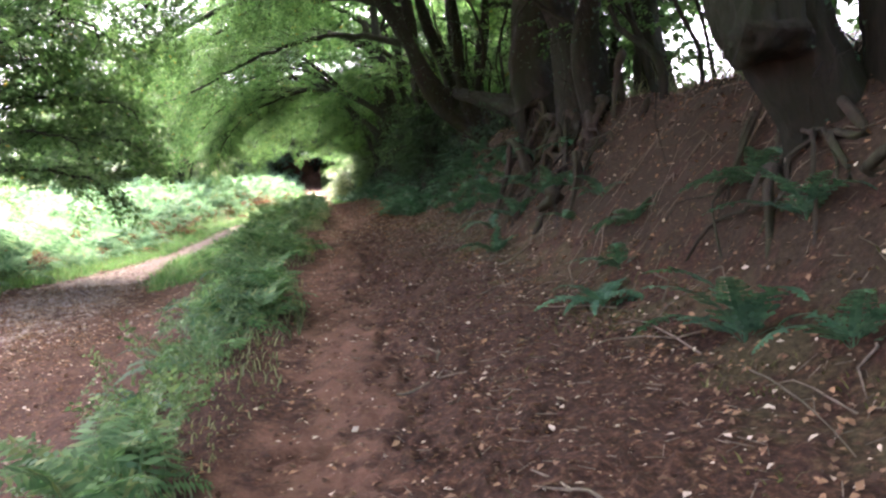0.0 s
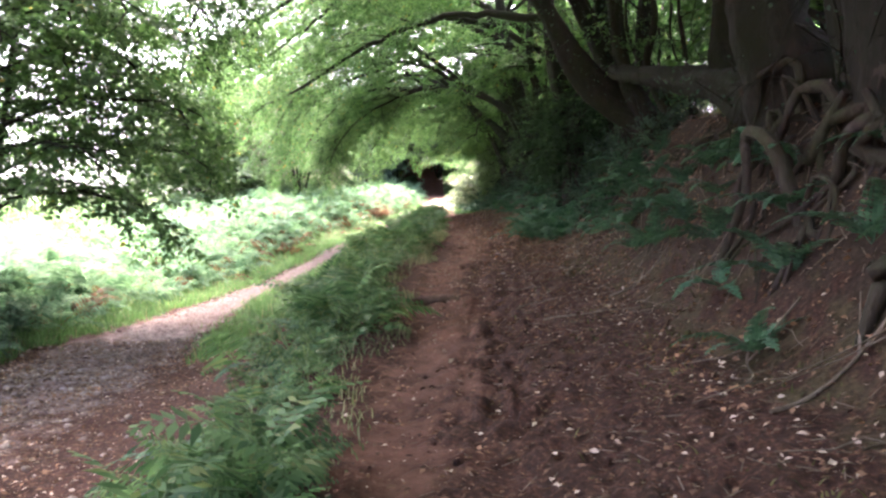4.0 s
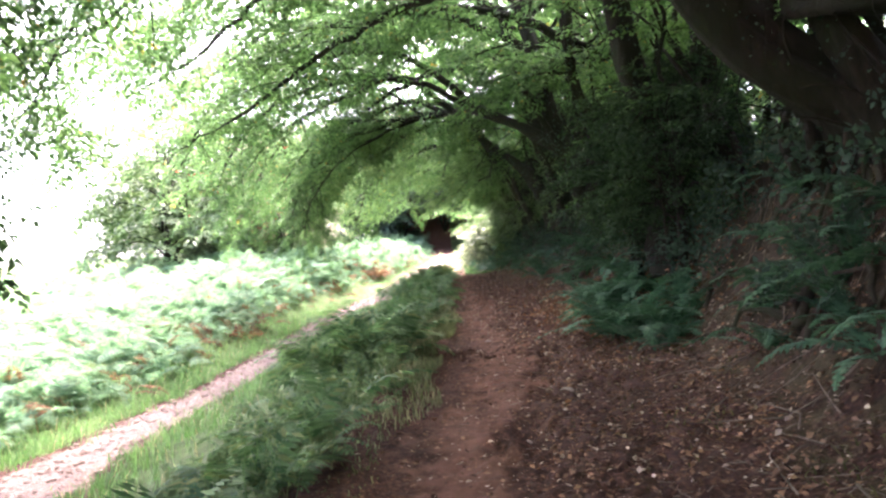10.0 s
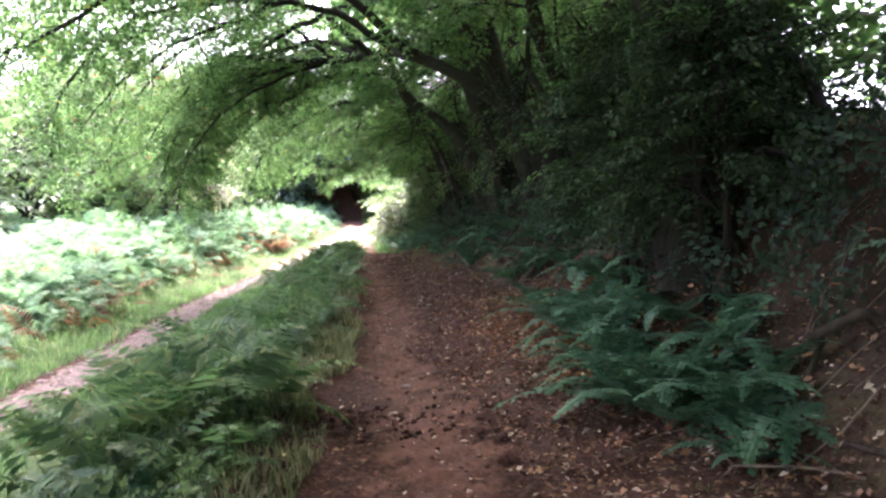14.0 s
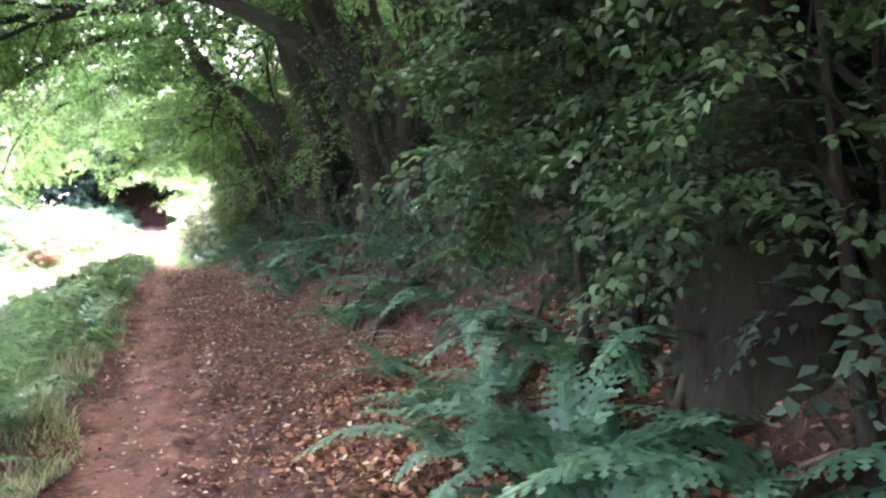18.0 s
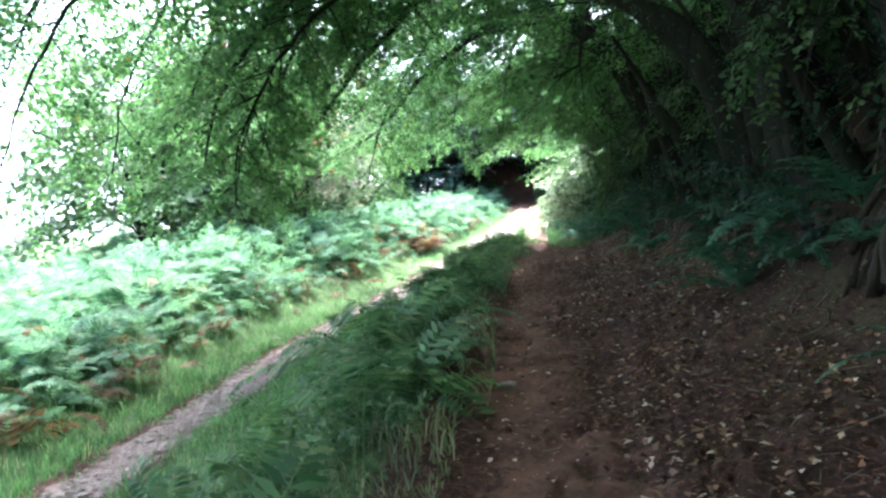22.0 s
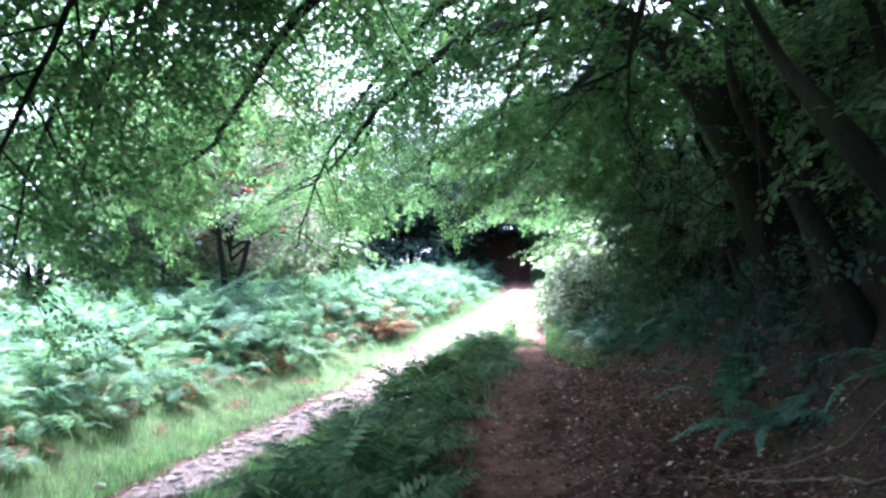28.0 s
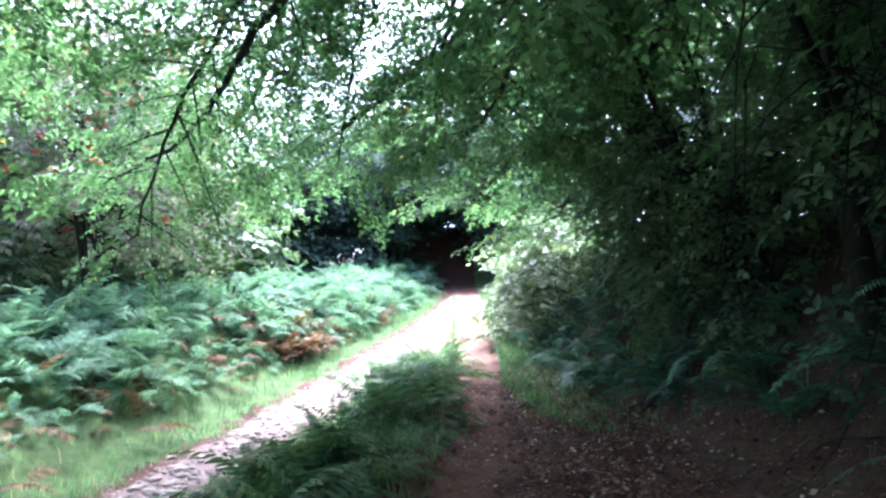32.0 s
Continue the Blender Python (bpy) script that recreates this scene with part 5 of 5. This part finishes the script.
stuff("bracken", bracken(uu[ok & ~near], yy[ok & ~near], tall[ok & ~near]), MAT_BRACKEN, "waist-high pale green bracken filling the open clearing", "bracken")
stuff("bracken", bracken(uu[near], yy[near], tall[near], BR_NEAR), MAT_BRACKEN, "pale green bracken fronds edging the lower lane", "bracken")
n = 420
yy = np.where(RNG.random(n) < 0.35, RNG.normal(50.5, 0.8, n), RNG.uniform(14, 60, n))
uu = np.interp(yy, LANE_Y, LANE_U) - np.interp(yy, LANE_Y, LANE_W) - 0.7 - RNG.exponential(1.2, n)
stuff("dead_bracken", bracken(uu, yy, RNG.uniform(0.6, 1.15, n)), MAT_DEADFERN, "rust-brown withered bracken among the green", "bracken")


def nettle(u, y, height, label="tall green nettle rising from the verge"):
    t = thing("nettle", G(u, y), label, "weed", "nettles on the verge")
    k = np.linspace(0, 1, 7)[:, None]
    lean = np.array([RNG.normal(0, 0.12), RNG.normal(0, 0.12), 1.0])
    line = G(u, y) + lean * height * k + RNG.normal(0, 0.01, (7, 3)) * k
    part("stem", tube(line, 0.006, 0.003, 4), MAT_GRASS, t, "", True)
    for j in range(2, 7):
        for sg in (0, 1):
            a = j * 1.57 + sg * math.pi
            d = np.array([[math.cos(a), math.sin(a), RNG.uniform(-0.3, 0.3)]])
            ln = np.array([RNG.uniform(0.09, 0.15) * (1.15 - 0.08 * j)])
            part("leaf", leaf_quads(line[j][None], d, np.array([[0, 0, 1.0]]) + RNG.normal(0, 0.2, (1, 3)), ln, ln * 0.5), MAT_HEDGE, t)


for u, y, hh in ((-1.0, 26.2, 0.75), (-1.15, 26.6, 0.65), (-0.95, 26.9, 0.6), (-1.3, 26.4, 0.7), (-1.5, 31.8, 0.5), (-1.4, 32.0, 0.45), (-1.2, 14.6, 0.6), (-1.35, 15.0, 0.55), (-1.1, 22.4, 0.5), (-1.25, 23.0, 0.55), (-1.4, 28.6, 0.6), (-1.2, 29.4, 0.5)):
    nettle(u, y, hh)
# undergrowth of the verge between path and lane, and of the far bank
n = 4200
yy = RNG.uniform(2.5, 48.5, n)
hl = np.interp(yy, HALF_Y, HALF_L)
wide = np.interp(yy, [2, 8, 14, 20, 30, 40, 46, 48.5], [0.45, 0.8, 1.25, 1.6, 1.55, 1.4, 1.9, 1.5])
uu = -hl - 0.22 - RNG.beta(1.3, 1.7, n) * wide
uu = uu + np.interp(yy, [34, 40], [1, 0.3]) * (0.14 * np.sin(yy * 1.15) + 0.1 * np.sin(yy * 2.9 + 1))
tall = np.interp(yy, [2.5, 6, 10, 16, 22, 30, 36, 42, 45, 47.5, 49], [0.65, 0.85, 1.0, 1.1, 1.12, 1.1, 1.15, 1.15, 1.2, 1.1, 0.6])
stuff("verge_undergrowth", bracken(uu, yy, RNG.uniform(0.34, 0.7, n) * np.clip(0.9 + 1.35 * lumps(uu * 0.8, yy * 0.9), 0.25, 1.7) * tall), MAT_WEED, "low dark green ferns and weeds along the verge", "undergrowth")
n = 1500
yy = RNG.uniform(3, 46, n)
hl = np.interp(yy, HALF_Y, HALF_L)
uu = -hl - 0.3 - np.abs(RNG.normal(0.2, 0.4, n))
p = G(uu, yy) + np.stack([0 * yy, 0 * yy, RNG.uniform(0.02, 0.22, n)], -1)
keep = lumps(uu * 1.3 + 2, yy * 1.1) > -0.05
p, uu, yy, n = p[keep], uu[keep], yy[keep], int(keep.sum())
stuff("verge_weeds", sprays_mesh(p, np.stack([RNG.normal(0, 0.6, n), RNG.normal(0, 0.6, n), RNG.uniform(0.3, 1.2, n)], -1), RNG.normal(0, 1, (n, 3)) + (0, 0, 0.5), RNG.uniform(0.3, 0.55, n)), MAT_HEDGE, "leafy brambles and weeds on the verge", "weeds")
n = 1100
yy = RNG.uniform(37, 60, n)
uu = np.interp(yy, BANK_Y, BANK_B) + np.interp(yy, [37, 41], [0.9, 0.1]) + RNG.exponential(0.8, n)
stuff("bank_undergrowth", bracken(uu, yy, RNG.uniform(0.35, 0.75, n)), MAT_FERN, "dark green ferns and ivy covering the shaded bank", "undergrowth")

# ---- grass ----


def grass(u, y, h, lean=0.35):
    p = G(u, y)
    a = RNG.uniform(0, 2 * math.pi, len(u))
    d = np.stack([np.cos(a) * lean, np.sin(a) * lean, np.ones(len(u))], -1) + RNG.normal(0, 0.12, (len(u), 3))
    w = np.stack([-np.sin(a), np.cos(a), 0 * a], -1) * 0.006
    h = h[:, None]
    bend = np.stack([np.cos(a), np.sin(a), -0.6 + 0 * a], -1) * h * 0.3
    v = np.stack([p - w, p + w, p + d * h * 0.55 + w * 0.8, p + d * h * 0.55 - w * 0.8, p + d * h + bend], 1)
    k = (np.arange(len(u)) * 5)[:, None]
    return v.reshape(-1, 3), np.concatenate([k + np.array([[0, 1, 2]]), k + np.array([[0, 2, 3]]), k + np.array([[3, 2, 4]])])


n = 26000
yy = np.where(RNG.random(n) < 0.75, RNG.uniform(13, 40, n), RNG.uniform(38, 62, n))
lu, lw = np.interp(yy, LANE_Y, LANE_U), np.interp(yy, LANE_Y, LANE_W)
left = lu - lw - RNG.exponential(0.8, n)
rightside = lu + lw + RNG.exponential(0.45, n)
uu = np.where(RNG.random(n) < 0.62, left, np.minimum(rightside, -np.interp(yy, HALF_Y, HALF_L) - 0.3))
stuff("lane_grass", grass(uu, yy, RNG.uniform(0.06, 0.3, n) * (1 + 0.5 * lumps(uu, yy))), MAT_GRASS, "bright green grass edging the lower lane", "grass")
n = 5000
yy = RNG.uniform(14, 50, n)
side = np.where(RNG.random(n) < 0.5, -1.0, 1.0)
uu = np.interp(yy, LANE_Y, LANE_U) + side * (np.interp(yy, LANE_Y, LANE_W) - np.abs(RNG.normal(0, 0.16, n)))
keep = lumps(uu * 2.2 + side, yy * 1.6) > 0.02
uu, yy = uu[keep], yy[keep]
stuff("lane_tufts", grass(uu, yy, RNG.uniform(0.04, 0.16, len(uu)), 0.6), MAT_GRASS, "green tufts reaching over the lane's ragged edges", "grass")
n = 9000
yy = RNG.uniform(2, 46, n)
yy = np.where(RNG.random(n) < 0.5, RNG.normal(22, 2.2, n), yy)
uu = -np.interp(yy, HALF_Y, HALF_L) - np.abs(RNG.normal(0.05, 0.28, n)) + 0.08 + 0.13 * np.sin(yy * 1.15) + 0.09 * np.sin(yy * 2.9 + 1)
uu = np.minimum(uu, -0.42)
stuff("path_edge_grass", grass(uu, yy, RNG.uniform(0.03, 0.2, n) * np.clip(1 + 1.2 * lumps(uu, yy), 0.3, 2) * np.interp(yy, [14, 19], [0.6, 1])), MAT_DRYGRASS, "straw-coloured seeding grass at the path's edge", "grass")
n = 4200
yy = RNG.uniform(40, 62, n)
uu = np.interp(yy, [39, 41, 44, 62], [1.5, 0.7, 0.35, 0.9]) + RNG.exponential(0.35, n)
stuff("bank_grass", grass(uu, yy, RNG.uniform(0.08, 0.3, n) * np.interp(yy, [44, 48], [0.5, 1])), MAT_GRASS, "green grass at the bank's foot", "grass")
n = 5000
yy = RNG.uniform(2, 34, n)
uu = np.interp(yy, BANK_Y, BANK_B) + 2.2 + RNG.exponential(0.7, n)
stuff("bank_top_grass", grass(uu, yy, RNG.uniform(0.15, 0.45, n)), MAT_DRYGRASS, "dry pale grass along the bank's top", "grass")

n = 9000
yy = RNG.uniform(1, 36, n)
uu = np.interp(yy, BANK_Y, BANK_B) + RNG.normal(0.05, 0.4, n)
keep = lumps(uu * 1.5, yy * 0.9) > 0.12
uu, yy = uu[keep], yy[keep]
stuff("bank_foot_grass", grass(uu, yy, RNG.uniform(0.02, 0.06, len(uu)), 0.9), MAT_OLIVE, "thin olive grass on the soil at the bank's foot", "grass")
# ivy partly added: it darkens bare slopes that are only in shade
n = 2300
yy = RNG.uniform(16, 47, n)
uu = np.interp(yy, BANK_Y, BANK_B) + RNG.uniform(0.7, 2.6, n)
keep = lumps(uu * 1.1, yy * 0.8) > -0.1
uu, yy, n = uu[keep], yy[keep], int(keep.sum())
stuff("bank_ivy", sprays_mesh(G(uu, yy) + np.stack([-0.1 + 0 * yy, 0 * yy, RNG.uniform(0.02, 0.3, n)], -1), np.stack([RNG.normal(-0.6, 0.5, n), RNG.normal(0, 0.7, n), RNG.uniform(-0.6, 0.7, n)], -1), RNG.normal(0, 0.6, (n, 3)) + (-0.4, 0, 0.6), RNG.uniform(0.5, 1.0, n)), MAT_DARKLEAF, "dark trailing ivy and brambles, partly added to darken the earth bank", "ivy")

# ---- leaf litter, sticks and stones ----
n = 96000
yy = RNG.uniform(0.5, 46, n)
uu = np.where(RNG.random(n) < 0.7, RNG.normal(0.7, 0.8, n), RNG.uniform(-0.8, 4.2, n))
extra = RNG.random(n) < 0.5
uu = np.where(extra, np.interp(yy, LANE_Y, LANE_U) + RNG.normal(0, 1.2, n), uu)
yy = np.where(extra, RNG.uniform(1, 15, n), yy)
p = G(uu, yy) + np.array([0, 0, 0.012])
a = RNG.uniform(0, 2 * math.pi, n)
ln = 0.016 + 0.046 * RNG.random(n) ** 1.8
stuff("leaf_litter", leaf_quads(p, np.stack([np.cos(a), np.sin(a), RNG.normal(0.05, 0.25, n)], -1), RNG.normal(0, 0.3, (n, 3)) + (0, 0, 1), ln, ln * 0.6), MAT_LITTER, "fallen brown beech leaves over the path", "leaf litter")


n = 13000
yy = RNG.uniform(15, 46, n)
uu = RNG.uniform(0.35, 2.5, n)
a = RNG.uniform(0, 2 * math.pi, n)
ln = RNG.uniform(0.03, 0.065, n)
stuff("drifted_leaves", leaf_quads(G(uu, yy) + np.array([0, 0, 0.016]), np.stack([np.cos(a), np.sin(a), RNG.normal(0.15, 0.4, n)], -1), RNG.normal(0, 0.45, (n, 3)) + (0, 0, 1), ln, ln * 0.62), MAT_LITTER, "curled brown leaves drifted against the bank's foot", "leaf litter")


n = 7000
yy = RNG.normal(22.6, 1.5, n)
uu = np.interp(yy, BANK_Y, BANK_B) + RNG.normal(0.1, 0.55, n)
a = RNG.uniform(0, 2 * math.pi, n)
ln = RNG.uniform(0.035, 0.075, n)
stuff("leaf_drift", leaf_quads(G(uu, yy) + np.array([-0.01, 0, 0.025]), np.stack([np.cos(a), np.sin(a), RNG.normal(0.15, 0.4, n)], -1), RNG.normal(0, 0.45, (n, 3)) + (-0.3, 0, 1), ln, ln * 0.62), MAT_RUSTLEAF, "drift of rust-brown beech leaves below the shoots", "leaf litter")
n = 9000
yy = RNG.uniform(1, 20, n)
uu = np.interp(yy, BANK_Y, BANK_B) + RNG.uniform(-0.3, 2.6, n)
a = RNG.uniform(0, 2 * math.pi, n)
ln = RNG.uniform(0.028, 0.06, n)
stuff("bank_litter", leaf_quads(G(uu, yy) + np.array([-0.01, 0, 0.02]), np.stack([np.cos(a), np.sin(a), RNG.normal(0, 0.4, n) + 0.5 * np.cos(a)], -1), RNG.normal(0, 0.35, (n, 3)) + (-0.6, 0, 0.8), ln, ln * 0.62), MAT_LITTER, "brown leaves and twigs clinging to the bank", "leaf litter")
hairs = []
for k in range(330):
    y = random.uniform(2, 34)
    u = float(np.interp(y, BANK_Y, BANK_B)) + random.uniform(0.1, 2.0)
    a, L = random.uniform(0, 6.28), random.uniform(0.3, 1.1)
    q = np.linspace(0, 1, 5)
    p = G(u + math.cos(a) * L * q + RNG.normal(0, 0.03, 5), y + math.sin(a) * L * q + RNG.normal(0, 0.04, 5)) + np.stack([0 * q, 0 * q, 0.01 + 0.12 * random.random() * np.sin(q * 3.14)], -1)
    hairs.append(tube(p, random.uniform(0.004, 0.011), 0.003, 4))
stuff("root_hairs", joined(hairs), MAT_STICK, "thin bare roots and twigs over the bank's soil", "roots")
n = 3000
yy = RNG.uniform(8, 52, n)
uu = np.interp(yy, LANE_Y, LANE_U) + RNG.normal(0, 0.5, n) * np.interp(yy, LANE_Y, LANE_W)
a = RNG.uniform(0, 2 * math.pi, n)
stuff("lane_rubble", spread((ICO[0] * (1, 0.8, 0.6), ICO[1]), G(uu, yy) + np.array([0, 0, 0.004]), np.stack([np.cos(a), np.sin(a), RNG.normal(0, 0.2, n)], -1), RNG.normal(0, 0.2, (n, 3)) + (0, 0, 1), RNG.uniform(0.4, 1.5, n) ** 1.5), MAT_STONE, "loose grey rubble on the lower lane", "rubble")


n = 1500
yy = np.where(RNG.random(n) < 0.22, RNG.normal(20.2, 0.25, n), RNG.uniform(1.5, 44, n))
uu = np.where(np.abs(yy - 20.2) < 0.5, RNG.uniform(-1.0, 0.6, n), RNG.normal(0.55, 0.5, n))
a = RNG.uniform(0, 2 * math.pi, n)
stuff("soil_clods", spread((ICO[0] * (1, 0.85, 0.7), ICO[1]), G(uu, yy) + np.array([0, 0, 0.006]), np.stack([np.cos(a), np.sin(a), RNG.normal(0, 0.3, n)], -1), RNG.normal(0, 0.3, (n, 3)) + (0, 0, 1), RNG.uniform(0.25, 1.05, n) ** 2), MAT_GROUND, "dark crumbs and clods of churned soil", "soil")


n = 5200
yy = RNG.uniform(1.5, 44, n)
uu = np.where(RNG.random(n) < 0.6, RNG.normal(1.0, 0.6, n), np.interp(yy, BANK_Y, BANK_B) + RNG.uniform(-0.4, 1.6, n))
a, ln = RNG.uniform(0, 2 * math.pi, n), RNG.uniform(0.03, 0.14, n)
prism = (np.array([[x, 0.03 * math.cos(q), 0.03 * math.sin(q)] for x in (-0.5, 0.5) for q in (0, 2.1, 4.2)]), np.array([[0, 1, 4, 3], [1, 2, 5, 4], [2, 0, 3, 5]]))
end = G(uu + np.cos(a) * 0.05, yy + np.sin(a) * 0.05) - G(uu, yy)
stuff("twig_litter", spread(prism, G(uu, yy) + np.array([0, 0, 0.008]), end, np.tile((0.0, 0, 1), (n, 1)), ln), MAT_STICK, "broken bits of twig among the leaf litter", "twigs")


def stick(u, y, length, angle, r, label="dead fallen stick lying on leaf litter", fork=True):
    t = thing("stick", G(u, y), label, "stick", "fallen sticks")
    a = radians(angle)
    n = 7
    k = np.linspace(-0.5, 0.5, n) * length
    uu, yv = u + np.cos(a) * k + RNG.normal(0, 0.01, n), y + np.sin(a) * k + RNG.normal(0, 0.012, n)
    pts = G(uu, yv) + np.stack([0 * k, 0 * k, r * 0.8 + np.abs(RNG.normal(0, 0.012, n))], -1)
    part("stem", tube(curve_points(pts, 0.1), r * 0.8, r * 0.35, 6, 0.15), MAT_STICK, t, "", True)
    if fork:
        b = a + RNG.choice([-0.7, 0.7])
        q = np.linspace(0, 0.35, 4) * length
        fp = G(uu[3] + np.cos(b) * q, yv[3] + np.sin(b) * q) + np.stack([0 * q, 0 * q, r + 0.12 * q], -1)
        part("side_twig", tube(curve_points(fp, 0.08), r * 0.6, r * 0.25, 5, 0.1), MAT_STICK, t, "", True)


for u, y, L, an, r in ((1.95, 12.2, 0.8, 28, 0.022), (1.3, 11.4, 0.9, -15, 0.012), (1.0, 12.4, 0.7, 30, 0.009), (1.9, 9.3, 0.9, 70, 0.014), (2.2, 8.6, 1.2, 20, 0.016), (0.5, 4.6, 0.5, 20, 0.012), (0.6, 5.2, 0.35, 80, 0.012),
                       (1.6, 16.6, 0.9, 60, 0.010), (1.5, 15.2, 0.8, 80, 0.008), (1.55, 14.2, 1.0, 75, 0.02), (0.8, 13.4, 0.6, -20, 0.01), (1.6, 18.0, 0.8, -50, 0.011), (2.0, 17.4, 0.6, 15, 0.009), (0.5, 24.4, 0.5, 5, 0.01),
                       (1.3, 29.5, 0.6, 35, 0.010), (1.6, 33.0, 0.8, 10, 0.012), (1.2, 37.4, 0.9, 5, 0.012), (1.5, 7.2, 0.7, 40, 0.011), (0.9, 3.0, 0.45, 120, 0.012), (2.1, 12.8, 0.9, 60, 0.010)):
    stick(u, y, L, an, r)
# a surfaced root across the path
t = thing("surface_root", G(-0.3, 13.1), "worn root crossing the trodden path", "root")
part("root", tube(curve_points([G(-0.66, 12.9) + (0, 0, -0.06), G(-0.5, 13.0) + (0, 0, 0.02), G(-0.25, 13.13) + (0, 0, 0.045), G(-0.05, 13.16) + (0, 0, 0.02), G(0.1, 13.3) + (0, 0, -0.07)], 0.06), 0.06, 0.045, 10, 0.4), MAT_MUDROOT, t, "", True)


def stone(u, y, size):
    bm = bmesh.new()
    bmesh.ops.create_icosphere(bm, subdivisions=2, radius=size)
    for v in bm.verts:
        v.co *= 1 + 0.35 * noise.noise(v.co / size * 1.3 + Vector((u, y, 0)))
        v.co.z *= 0.5
    me = bpy.data.meshes.new("stone")
    bm.to_mesh(me)
    bm.free()
    me.materials.append(MAT_STONE)
    o = tagged(new("stone", me), "pale flat stone half sunk in the soil", "stone", "stones on the path")
    o.matrix_basis = Matrix.Translation(G(u, y) + np.array([0, 0, size * 0.15])) @ pose(0, 0, 0, 0, 0, u * 200)


for u, y, s in ((0.55, 17.6, 0.08), (-0.5, 2.9, 0.05), (-0.3, 28.04, 0.08), (0.7, 15.0, 0.05), (0.2, 16.4, 0.04), (-0.2, 21.2, 0.05), (0.3, 30.4, 0.05), (-0.6, 33.5, 0.05)):
    stone(u, y, s)
for k in range(150):
    y = random.uniform(36, 45)
    stone(float(np.interp(y, LANE_Y, LANE_U)) + random.gauss(0, 0.3), y, random.uniform(0.05, 0.105))
for k in range(130):
    y = random.uniform(9, 52) if k < 70 else random.uniform(26, 47)
    stone(float(np.interp(y, LANE_Y, LANE_U)) + random.uniform(-0.6, 0.6), y, random.uniform(0.03, 0.075))
